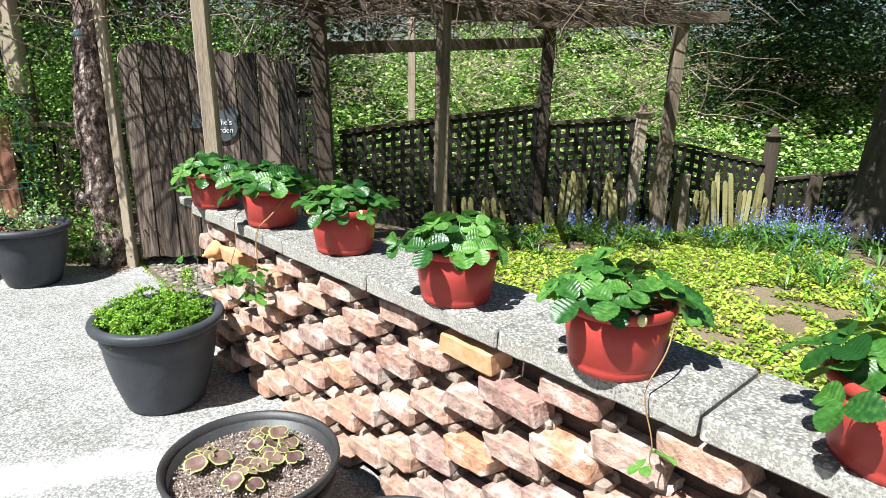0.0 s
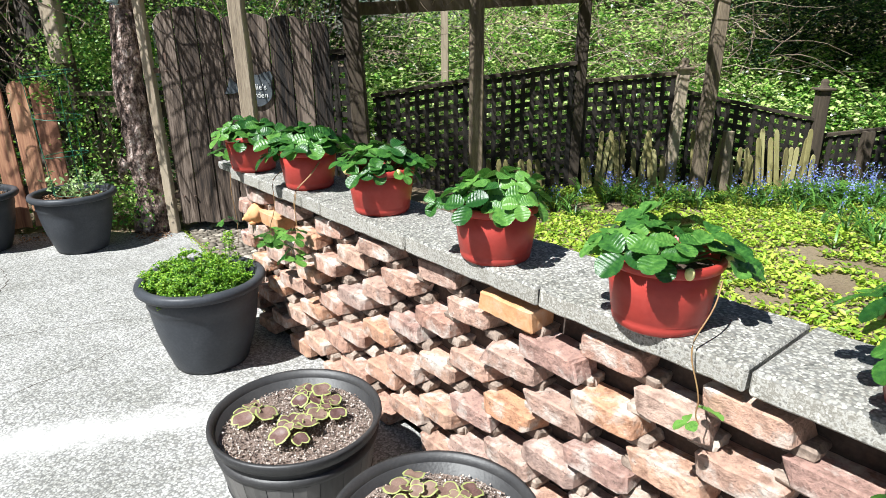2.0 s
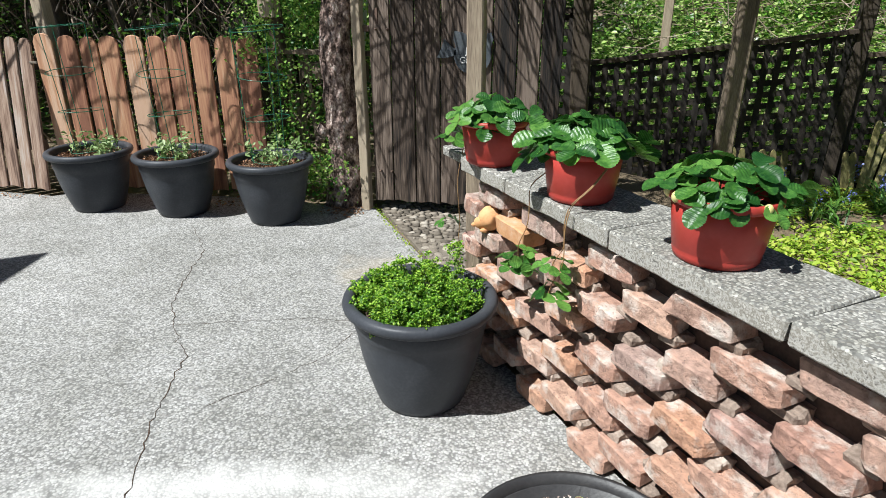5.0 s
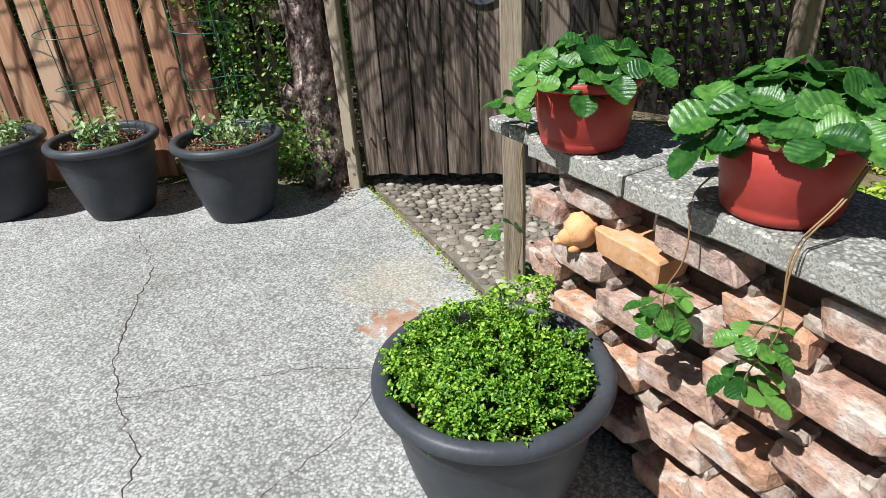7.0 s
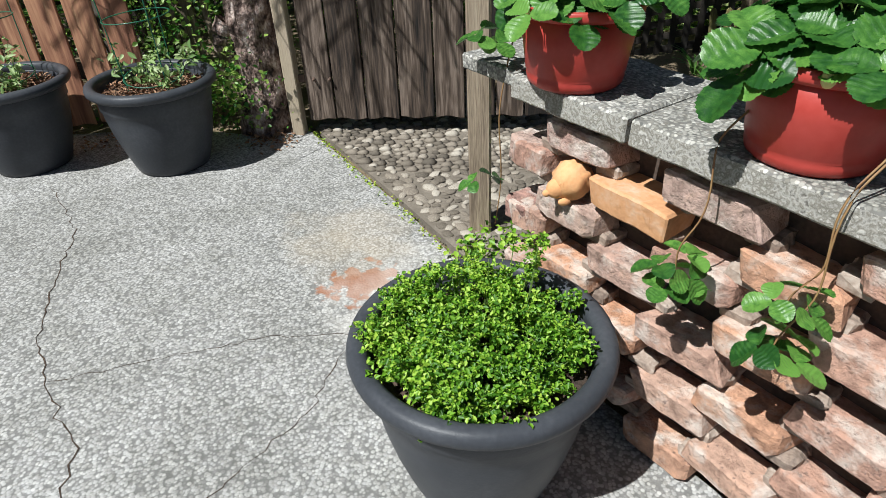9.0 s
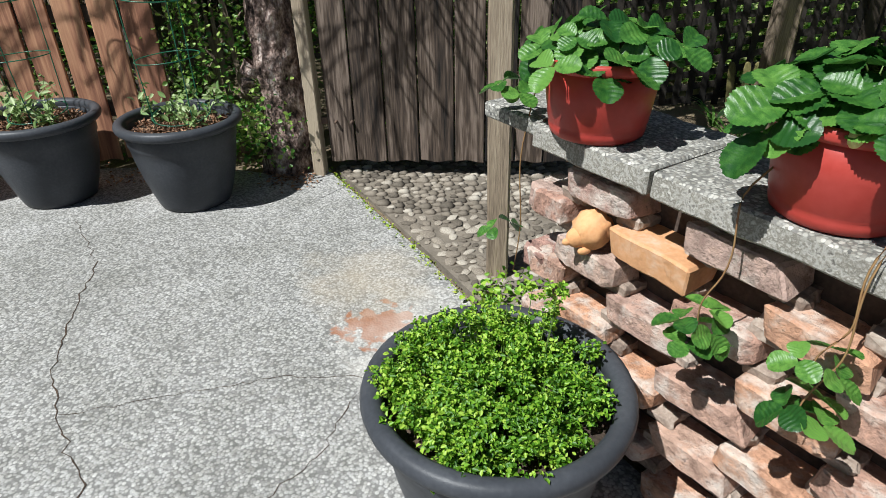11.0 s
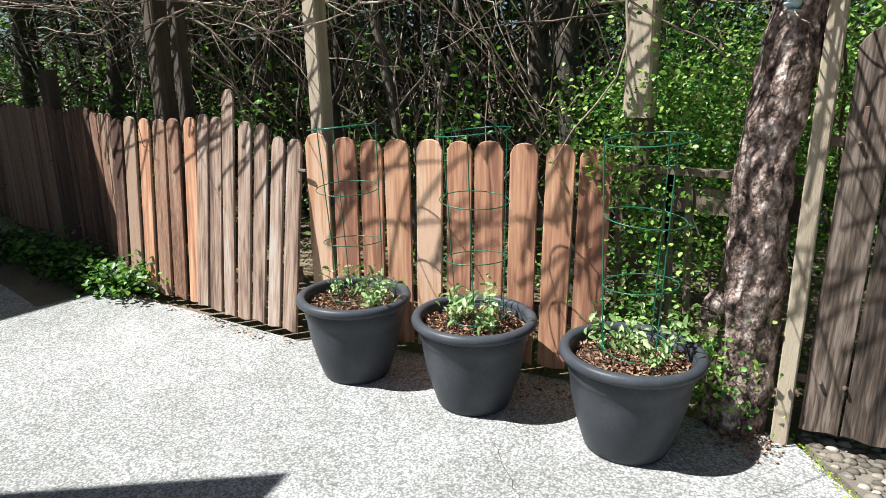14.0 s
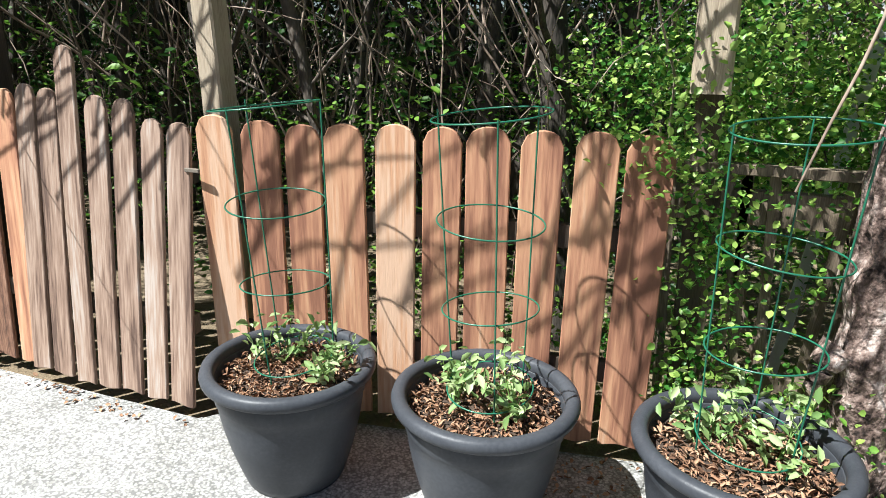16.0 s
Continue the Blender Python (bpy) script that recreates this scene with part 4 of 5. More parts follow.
def barrel(m):
    """A low half-barrel planter: staves between two bands, and a flared lip."""
    b = thing("barrel_planter", "dark plastic half-barrel planter with gritty soil on the patio", "planter", m, "half-barrel planters")
    body = [(0.001, 0.0), (0.205, 0.0), (0.212, 0.008), (0.237, 0.12), (0.262, 0.265), (0.268, 0.30), (0.258, 0.30), (0.252, 0.24), (0.001, 0.2)]
    v, f = lathe(body, 56)
    child("body", mesh_from("body", v, f, M_BARREL, True), b)
    for z0, z1, r in ((0.0, 0.04, 0.215), (0.085, 0.115, 0.232), (0.225, 0.26, 0.259)):
        v, f = lathe([(r - 0.008, z0), (r + 0.006, z0 + 0.003), (r + 0.008 + (z1 - z0) * 0.15, z1 - 0.003), (r - 0.005, z1)], 56)
        child("band", mesh_from("band", v, f, M_BARREL, True), b, None, "raised dark hoop")
    v, f = lathe([(0.262, 0.275), (0.275, 0.285), (0.285, 0.315), (0.283, 0.325), (0.272, 0.325), (0.262, 0.30), (0.255, 0.262)], 56)
    child("lip", mesh_from("lip", v, f, M_BARREL, True), b, None, "flared dark lip")
    n = 20
    for k in range(n):
        vs = []
        for z, r in ((0.042, 0.2225), (0.084, 0.2315), (0.116, 0.2385), (0.17, 0.2495), (0.224, 0.2585)):
            for s in (-0.485, 0.0, 0.485):
                a = 2 * math.pi * (k + s) / n
                vs.append(((r + (0.003 if s == 0 else 0.001)) * math.cos(a), (r + (0.003 if s == 0 else 0.001)) * math.sin(a), z))
        fs = [[i * 3 + j, i * 3 + j + 1, i * 3 + j + 4, i * 3 + j + 3] for i in range(4) for j in range(2)]
        child("stave", mesh_from("stave", vs, fs, M_STAVE, False), b)
    child("soil", disc_mesh(0.256, 0.262, 0.012, M_GRITSOIL), b, None, "pale gritty soil")
    n = 5000
    a, q = G.uniform(0, 2 * np.pi, n), 0.245 * np.sqrt(G.uniform(0, 1, n))
    v, f = leaves(np.c_[q * np.cos(a), q * np.sin(a), 0.266 + G.uniform(0, 0.010, n) + 0.007 * (1 - (q / 0.256) ** 2)], G.uniform(0.003, 0.0095, n), 0.8, 0.6, 0.8)
    stuff("grit", v, f, M_GRIT, "pale grit and bark crumbs", "grit", b)


def scallop_leaf(seed):
    """A round scalloped leaf, bronze inside with a pale green edge."""
    n = 22
    rg = random.Random(seed)
    vs = [(0, 0, 0.0)]
    for ring, (r, z) in enumerate(((0.45, 0.10), (0.84, 0.17), (1.0, 0.15))):
        for k in range(n):
            a = 2 * math.pi * k / n
            q = r * (1 + (0.04 * math.cos(a * 7) if ring == 2 else 0.02 * math.cos(a * 7)))
            notch = 1 - 0.45 * math.exp(-(((a - math.pi + math.pi) % (2 * math.pi) - math.pi) / 0.3) ** 2)
            vs.append((q * notch * math.cos(a + math.pi), q * notch * math.sin(a + math.pi), z * (1 + 0.4 * math.sin(3 * a + seed)) * 1.3))
    f = [[0, 1 + k, 1 + (k + 1) % n] for k in range(n)]
    for ring in range(2):
        o, p = 1 + ring * n, 1 + (ring + 1) * n
        f += [[o + k, p + k, p + (k + 1) % n, o + (k + 1) % n] for k in range(n)]
    me = mesh_from("leaf", vs, f, [M_CORAL, M_CORALEDGE], True)
    for p in me.polygons:
        p.material_index = 1 if p.index >= 2 * n else 0
    return me


SCALLOPS = [scallop_leaf(k) for k in range(4)]


def bronze_plant(m, n):
    g = thing("bronze_plant", "low plant with scalloped bronze leaves edged in pale green", "plant", m, "bronze-leaved plants")
    for k in range(n):
        a = k * 2.4 + R.uniform(-0.3, 0.3)
        inner = k < 3
        d = 0.018 if inner else R.uniform(0.04, 0.062)
        s = R.uniform(0.016, 0.023) if inner else R.uniform(0.028, 0.041)
        z = 0.05 if inner else R.uniform(0.028, 0.045)
        child("leaf", SCALLOPS[k % 4], g, pose(d * math.cos(a), d * math.sin(a), z, 0, 0, math.degrees(a)) @ pose(0, 0, 0, R.uniform(-16, 16), R.uniform(-14, 24)) @ Matrix.Diagonal((s, s, s, 1)))
    lines = [np.array([(0, 0, -0.01), (0.015 * math.cos(k * 2.4), 0.015 * math.sin(k * 2.4), 0.02), (0.04 * math.cos(k * 2.4), 0.04 * math.sin(k * 2.4), 0.035)]) for k in range(n)]
    v, f = tubes(lines, [(0.002, 0.0015)] * n, 4)
    child("stems", mesh_from("stems", v, f, M_STEM), g, kind="stuff")


for bx, by, turn in ((-0.85, 1.865, 0), (-0.376, 1.375, 70)):
    barrel(pose(bx, by, 0, 0, 0, turn))
    for dx, dy, n in ((-0.15, 0.03, 7), (0.0, 0.14, 7), (0.10, 0.05, 7), (0.01, -0.07, 9)):
        c, s = math.cos(radians(turn * 0.4)), math.sin(radians(turn * 0.4))
        bronze_plant(pose(bx + dx * c - dy * s, by + dx * s + dy * c, 0.268, 0, 0, R.uniform(0, 360)), n)


# ---- strawberry pots ----
def leaflet(vs, fs, base, ang, size, lift, droop):
    """Adds one broad, finely toothed leaflet, pleated along its side veins and cupped."""
    n, across = 26, (-1.0, -0.7, -0.35, 0.0, 0.35, 0.7, 1.0)
    o = len(vs)
    c, s = math.cos(ang), math.sin(ang)
    for i in range(n + 1):
        q = i / n
        w = 0.47 * math.sin(math.pi * min(1, q ** 1.15 * 0.95 + 0.03)) ** 0.55
        tooth = 0.016 * (1 if i % 2 else -1) if 0 < i < n else 0
        for e in across:
            rim = abs(e) == 1
            x, y = size * (q + 0.08 * abs(e) * w + (tooth * 0.6 if rim else 0)), size * (w + (tooth if rim else 0)) * e
            pleat = 0.024 * math.sin(2 * math.pi * (q * 6.5 - abs(e) * 0.55)) * min(1, 3 * abs(e)) * (0.6 if rim else 1) * math.sin(math.pi * min(1, q + 0.05))
            z = size * (lift * abs(e) * w * 1.3 - 0.5 * lift * e * e * w - droop * q * q + pleat)
            vs.append((base[0] + x * c - y * s, base[1] + x * s + y * c, base[2] + z))
    k = len(across)
    for i in range(n):
        for j in range(k - 1):
            a = o + i * k + j
            fs.append([a, a + k, a + k + 1, a + 1])


def trifoliate(seed):
    rg = random.Random(seed)
    vs, fs = [], []
    for ang in (0, 1.75, -1.75):
        leaflet(vs, fs, (0.06 * math.cos(ang), 0.06 * math.sin(ang), 0), ang + rg.uniform(-0.15, 0.15), rg.uniform(0.85, 1.1), rg.uniform(0.2, 0.5), rg.uniform(0.0, 0.25))
    return mesh_from("leaf", vs, fs, M_STRAW, True)


TRIFOLS = [trifoliate(k) for k in range(5)]


def red_pot(m):
    p = thing("red_plant_pot", "red plastic plant pot on the wall's coping slabs", "plant pot", m, "red strawberry pots")
    body = [(0.001, 0.0), (0.098, 0.0), (0.105, 0.006), (0.108, 0.02), (0.106, 0.026), (0.110, 0.032), (0.118, 0.09), (0.126, 0.155), (0.119, 0.156), (0.114, 0.13), (0.001, 0.12)]
    v, f = lathe(body, 48)
    child("body", mesh_from("body", v, f, M_RED, True), p)
    v, f = lathe([(0.119, 0.152), (0.131, 0.150), (0.134, 0.157), (0.133, 0.170), (0.128, 0.174), (0.121, 0.172), (0.117, 0.150)], 48)
    child("rim", mesh_from("rim", v, f, M_RED, True), p)
    child("soil", disc_mesh(0.116, 0.14, 0.008, M_SOIL, 6, 32), p)
    return p


def strawberry(m, n, seed, size, spread=1.0):
    g = thing("strawberry_plant", "leafy green strawberry plant spilling over its red pot", "plant", m, "strawberry plants")
    rg = random.Random(seed)
    lines = []
    for k in range(n):
        a = k * 2.39996 + rg.uniform(-0.4, 0.4)
        q = math.sqrt((k + 0.5) / n)
        d = 0.16 * q * spread * rg.uniform(0.78, 1.2)
        z = 0.072 - 0.062 * q ** 2.4 + rg.uniform(-0.022, 0.024)
        s = size * rg.uniform(0.75, 1.15)
        out = math.degrees(a)
        child("leaf", TRIFOLS[rg.randrange(5)], g, pose(d * math.cos(a), d * math.sin(a), z, 0, 0, out) @ pose(0, 0, 0, rg.uniform(-22, 22), 6 + 34 * q + rg.uniform(-18, 18), rg.uniform(-30, 30)) @ Matrix.Diagonal((s, s, s, 1)))
        lines.append(np.array([(0.02 * math.cos(a), 0.02 * math.sin(a), -0.02), (0.6 * d * math.cos(a), 0.6 * d * math.sin(a), z * 0.7 + 0.01), (d * math.cos(a), d * math.sin(a), z)]))
    v, f = tubes(lines, [(0.0022, 0.0014)] * n, 4)
    child("stalks", mesh_from("stalks", v, f, M_GREENSTEM), g, kind="stuff")
    for k in range(4):
        a = rg.uniform(0, 6.28)
        bm = bmesh.new()
        bmesh.ops.create_icosphere(bm, subdivisions=2, radius=0.011)
        for v in bm.verts:
            v.co.z *= 1.25 + (0.2 if v.co.z < 0 else 0)
        child("berry", from_bm("berry", bm, M_BERRY, True), g, pose(0.135 * math.cos(a), 0.135 * math.sin(a), 0.012), "pale unripe berry")


for k, (u, d, n, size) in enumerate(((0.11, 0.08, 34, 0.060), (0.63, 0.115, 38, 0.074), (1.18, 0.13, 34, 0.058), (1.84, 0.095, 32, 0.058), (2.41, 0.075, 26, 0.060), (2.97, 0.12, 20, 0.062), (3.75, 0.13, 26, 0.058))):
    q = on_wall(u, d, 0.867)
    red_pot(pose(q.x, q.y, q.z, 0, 0, R.uniform(0, 360)))
    strawberry(pose(q.x, q.y, q.z + 0.155, 0, 0, 77 * k), n, k, size)


def runner(points, tufts, label):
    """A strawberry runner hanging over the wall, with tufts of leaves."""
    g = thing("strawberry_runner", label, "plant", group="strawberry runners")
    p = np.array(points)
    q = np.linspace(0, len(p) - 1, 22)
    p = np.stack([np.interp(q, range(len(p)), p[:, i]) for i in range(3)], 1)
    p[1:-1] = (p[:-2] + 2 * p[1:-1] + p[2:]) / 4
    p[:, 0] += 0.007 * np.sin(q * 4.1 + p[0, 1] * 9)
    p[:, 1] -= 0.005 * np.cos(q * 3.3)
    v, f = tubes([p], [(0.0022, 0.0016)], 5)
    child("stem", mesh_from("stem", v, f, M_STEM, True), g)
    for x, y, z, n, s in tufts:
        for k in range(n):
            a = k * 2.4 + 0.7
            child("leaf", TRIFOLS[k % 5], g, pose(x + 0.03 * math.cos(a), y + 0.03 * math.sin(a), z + 0.02 - 0.012 * k, 0, 0, math.degrees(a)) @ pose(0, 0, 0, R.uniform(-15, 15), R.uniform(10, 55)) @ Matrix.Diagonal((s, s, s, 1)))


def hang(u, z0, z1, n, s, out=0.06, du=0.0, label="strawberry runner hanging down the brick wall"):
    a, b, c, d = on_wall(u, 0.10, 1.0), on_wall(u + du * 0.3, -0.02, 0.90), on_wall(u + du * 0.6, -0.035, (0.85 + z1) / 2), on_wall(u + du, -out, z1)
    runner([tuple(a), tuple(b), tuple(c), tuple(d)], [(d.x, d.y, d.z, n, s)], label)


hang(0.56, 0.9, 0.64, 6, 0.048, 0.05, -0.03)
hang(0.78, 0.9, 0.60, 4, 0.050, 0.06, -0.03)
hang(0.775, 0.9, 0.69, 3, 0.042, 0.05, -0.03)
hang(2.54, 0.9, 0.72, 2, 0.03, 0.03, 0.06)
hang(3.02, 0.9, 0.72, 5, 0.05, 0.05, -0.06)
end_q = on_wall(-0.04, 0.02, 0.0)
runner([tuple(on_wall(0.05, 0.06, 1.0)), tuple(on_wall(-0.06, 0.03, 0.93)), tuple(on_wall(-0.07, 0.02, 0.7)), tuple(on_wall(-0.08, 0.02, 0.42))],
       [(*on_wall(-0.10, 0.0, 0.93), 4, 0.046), (*on_wall(-0.09, -0.02, 0.55), 2, 0.04)], "strawberry runner trailing down the end of the wall")


# ---- terracotta hedgehog ----
def hedgehog():
    q = on_wall(0.17, 0.04, 0.602)
    bm = bmesh.new()
    for c, r in (((0, 0, 0.05), (0.055, 0.048, 0.05)), ((-0.045, 0, 0.036), (0.03, 0.026, 0.025)), ((-0.074, 0, 0.028), (0.013, 0.01, 0.009)), ((-0.03, 0.022, 0.008), (0.02, 0.01, 0.01)), ((-0.03, -0.022, 0.008), (0.02, 0.01, 0.01)),
                 ((-0.042, 0.02, 0.055), (0.008, 0.006, 0.009)), ((-0.042, -0.02, 0.055), (0.008, 0.006, 0.009))):
        r0 = bmesh.ops.create_icosphere(bm, subdivisions=3, radius=1)
        for v in r0["verts"]:
            v.co = Vector((v.co.x * r[0] + c[0], v.co.y * r[1] + c[1], v.co.z * r[2] + c[2]))
    for v in bm.verts:
        if v.co.x > -0.04 and v.co.z > 0.02:
            v.co += noise.noise_vector(v.co * 130) * 0.011
    ob = new("hedgehog_ornament", from_bm("hedgehog_ornament", bm, M_TERRA, True))
    ob.matrix_basis = pose(q.x, q.y, q.z, 0, 0, 22) @ Matrix.Diagonal((0.86, 0.86, 1.0, 1))
    tagged(ob, "small orange terracotta hedgehog figure sitting in the brick wall", "ornament")


hedgehog()


# ---- trees and woods ----
def trunk_mesh(name, line, radii, material, sides=14, rough=0.0):
    v, f = tubes([line], [(1, 1)], sides)
    r = np.repeat(np.interp(np.linspace(0, 1, len(line)), np.linspace(0, 1, len(radii)), radii), sides)[:, None]
    mid = np.repeat(np.asarray(line), sides, 0)
    v = mid + (v - mid) * r
    if rough:
        v += np.array([noise.noise_vector(Vector(p) * 7) for p in v]) * rough * 0.6
        v += np.array([noise.noise_vector(Vector((p[0] * 38, p[1] * 38, p[2] * 11))) for p in v]) * rough * 0.45
    return mesh_from(name, v, f, material, True)


def gate_tree():
    t = thing("gate_tree", "gnarled tree trunk with shaggy grey-brown bark beside the gate", "tree")
    z = np.linspace(-0.1, 3.2, 170)
    line = np.c_[-2.785 + 0.03 * z + 0.02 * np.sin(z * 4), 4.985 + 0.02 * np.cos(z * 3), z]
    child("trunk", trunk_mesh("trunk", line, [0.15, 0.122, 0.115, 0.105, 0.095, 0.09, 0.085, 0.08], M_TRUNK, 48, 0.036), t)
    for s, w, L in (((-2.73, 5.0, 2.0), (-0.6, -0.1, 1), 1.6), ((-2.7, 5.0, 2.5), (0.5, 0.4, 1), 1.5), ((-2.86, 4.93, 0.6), (-0.35, -0.2, -0.6), 0.16)):
        li = wander(s, w, L, 9, 0.12)
        child("limb", trunk_mesh("limb", li, [0.06, 0.02], M_TRUNK, 9, 0.008), t)
    at = clumps((-3.6, 4.9, 3.2), (-2.0, 6.2, 4.6), 30, 30, (0.14, 0.14, 0.1))
    v, f = leaves(at, G.uniform(0.04, 0.075, len(at)))
    stuff("crown", v, f, M_WOODLEAF, "green leaves", "foliage", t)


gate_tree()


def garden_tree():
    t = thing("garden_tree", "leaning tree with mossy trunk and dark evergreen crown", "tree")
    z = np.linspace(-0.3, 3.2, 24)
    line = np.c_[4.27 + 0.10 * z, 6.15 + 0.02 * z, z]
    child("trunk", trunk_mesh("trunk", line, [0.23, 0.18, 0.165, 0.16, 0.15], M_WOODTRUNK, 18, 0.02), t)
    for s, w, L in (((4.5, 6.2, 2.4), (-1, 0.6, 0.7), 2.0), ((4.55, 6.2, 2.4), (0.3, 1, 0.5), 2.2), ((4.5, 6.2, 2.3), (1, 0.1, 0.4), 2.0)):
        child("limb", trunk_mesh("limb", wander(s, w, L, 9, 0.1), [0.09, 0.02], M_WOODTRUNK, 8, 0.01), t)
    # first two boxes are shade-dark foliage; last two, unseen canopy added to cast shade
    at = np.concatenate([clumps((4.0, 9.3, 1.1), (10.0, 11.5, 4.6), 620, 46, (0.16, 0.16, 0.13)), clumps((4.6, 8.3, 1.7), (8.0, 9.6, 3.2), 160, 46, (0.15, 0.15, 0.11)),
                         clumps((3.0, 7.7, 3.0), (9.0, 10.0, 4.6), 420, 46, (0.16, 0.16, 0.12)), clumps((2.8, 4.0, 2.75), (5.8, 5.7, 3.9), 330, 46, (0.15, 0.15, 0.12))])
    v, f = leaves(at, G.uniform(0.05, 0.1, len(at)), 0.45)
    stuff("crown", v, f, M_DARKLEAF, "evergreen leaves coloured dark for shade, with added canopy overhead", "foliage", t)


garden_tree()


def wood_tree_kind(seed, h, r):
    lines, radii = [wander((0, 0, -0.2), (G.normal(0, 0.04), G.normal(0, 0.04), 1), h, 12, 0.035)], [(r, r * 0.45)]
    for k in range(16):
        p = lines[0][R.randrange(2, 12)]
        a = G.uniform(0, 6.28)
        lines.append(wander(p, (math.cos(a), math.sin(a), 0.7), G.uniform(0.5, 1.5), 7, 0.2))
        radii.append((r * 0.28, 0.004))
    v, f = tubes(lines, radii, 6)
    trunk = mesh_from("trunk", v, f, M_WOODTRUNK, True)
    at = np.concatenate([clumps((-1.1, -1.1, 3.5), (1.1, 1.1, h), 40, 30, (0.16, 0.16, 0.1)), clumps((-0.8, -0.8, 1.2), (0.8, 0.8, 3.3), 9, 22, (0.15, 0.15, 0.08))])
    v, f = leaves(at, G.uniform(0.05, 0.095, len(at)))
    return trunk, mesh_from("crown", v, f, M_WOODLEAF)


def woods():
    kinds = [wood_tree_kind(k, 4.6 + 0.5 * k, 0.035 + 0.018 * k) for k in range(4)]
    spots = [(-14.8 + 0.63 * (k % 18) + R.uniform(-0.25, 0.25), 6.3 + 1.15 * (k // 18) + R.uniform(-0.45, 0.45)) for k in range(60 + 12)]
    for x, y in spots:
        k = R.randrange(4)
        t = thing("woodland_tree", "slender woodland tree with bare lower stem behind the fence", "tree", pose(x, y, float(ground_z(x, y)), 0, 0, R.uniform(0, 360)), "woodland trees")
        child("trunk", kinds[k][0], t)
        child("crown", kinds[k][1], t, kind="stuff")


woods()

# undergrowth behind the fence, thick and low, with brighter sprays
at = clumps((-14.5, 5.4, -0.1), (-1.6, 12.0, 1.3), 900, 60, (0.17, 0.17, 0.14))
v, f = leaves(at, G.uniform(0.025, 0.06, len(at)))
stuff("undergrowth", v, f, M_WOODLEAF, "tangled green undergrowth behind the picket fence", "undergrowth")
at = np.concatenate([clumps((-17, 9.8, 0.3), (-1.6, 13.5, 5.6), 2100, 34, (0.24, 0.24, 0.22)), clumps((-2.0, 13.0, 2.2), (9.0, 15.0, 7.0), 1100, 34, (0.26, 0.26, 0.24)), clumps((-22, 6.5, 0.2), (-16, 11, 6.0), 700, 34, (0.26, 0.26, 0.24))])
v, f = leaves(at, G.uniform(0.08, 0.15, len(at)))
stuff("far_woods", v, f, M_FARSHADELEAF, "dense far woodland foliage with its shade in the leaf colour", "woodland")
lines = [wander((G.uniform(-10.5, -1.8), G.uniform(5.7, 11), G.uniform(0, 1.5)), (G.normal(0, 0.35), G.normal(0, 0.3), 1), G.uniform(0.8, 2.6), 9, 0.16) for _ in range(1100)]
v, f = tubes(lines, [(G.uniform(0.004, 0.012), 0.002) for _ in lines], 4)
stuff("brushwood", v, f, M_TWIG, "grey bare stems and twigs in the woods", "brushwood")

# brambles on the bank behind the trellis
x, y = G.uniform(-1.8, 8.5, 2300), 7.45 + 5.0 * G.uniform(0, 1, 2300) ** 1.25
c = np.c_[x, y, ground_z(x, y) + G.uniform(0.0, 1.35, 2300) * (0.6 + 0.4 * np.clip((y - 7.9) / 2, 0, 1))]
at = (c[:, None] + G.normal(0, 1, (2300, 46, 3)) * (0.10, 0.10, 0.08)).reshape(-1, 3)
v, f = leaves(at, G.uniform(0.04, 0.085, len(at)))
stuff("brambles", v, f, M_BRAMBLE, "sunlit green brambles covering the bank behind the trellis", "brambles")
pick = at[G.integers(0, len(at), 540)] + (0, -0.06, 0.05)
at = (pick[:, None] + G.normal(0, 0.018, (540, 5, 3))).reshape(-1, 3)
v, f = leaves(at, G.uniform(0.03, 0.05, len(at)), 0.8, 0.5)
stuff("white_blossom", v, f, M_PETAL, "white blossom scattered over the brambles", "flowers")
lines = [wander((G.uniform(-1.5, 4), G.uniform(8.2, 10), G.uniform(0.6, 2.0)), (G.normal(0, 1), G.normal(0, 0.5), 0.7), G.uniform(0.6, 1.8), 9, 0.2, 0.08) for _ in range(200)]
v, f = tubes(lines, [(0.006, 0.002) for _ in lines], 4)
stuff("bramble_canes", v, f, M_TWIG, "dry brown bramble canes", "brambles")

# climber on the fence by the tree
at = np.concatenate([clumps((-3.40, 4.98, 0.05), (-2.8, 5.08, 0.32), 26, 26, (0.07, 0.04, 0.06)), clumps((-3.38, 5.0, 0.3), (-2.88, 5.08, 1.05), 30, 16, (0.06, 0.03, 0.06)),
                     clumps((-3.34, 4.99, 0.2), (-3.2, 5.05, 1.45), 30, 24, (0.05, 0.02, 0.07)), clumps((-3.5, 4.93, 1.0), (-3.3, 5.0, 1.22), 9, 26, (0.07, 0.04, 0.05)),
                     clumps((-3.4, 5.0, 1.2), (-2.75, 5.35, 1.85), 46, 30, (0.1, 0.07, 0.06)), clumps((-3.0, 4.82, 0.1), (-2.72, 4.98, 0.45), 22, 22, (0.07, 0.05, 0.06)),
                     clumps((-3.8, 5.35, 0.9), (-2.5, 6.3, 1.5), 140, 40, (0.12, 0.12, 0.07)), clumps((-3.2, 5.5, 0.5), (-1.9, 6.5, 1.7), 130, 40, (0.13, 0.12, 0.08)), clumps((-2.8, 6.0, 0.8), (-1.5, 7.2, 2.2), 130, 36, (0.13, 0.12, 0.09)),
                     clumps((-5.0, 5.08, 0.05), (-3.4, 5.4, 0.6), 60, 24, (0.07, 0.06, 0.06)), clumps((-3.7, 5.5, 1.3), (-2.3, 6.6, 1.95), 110, 40, (0.13, 0.12, 0.08))])
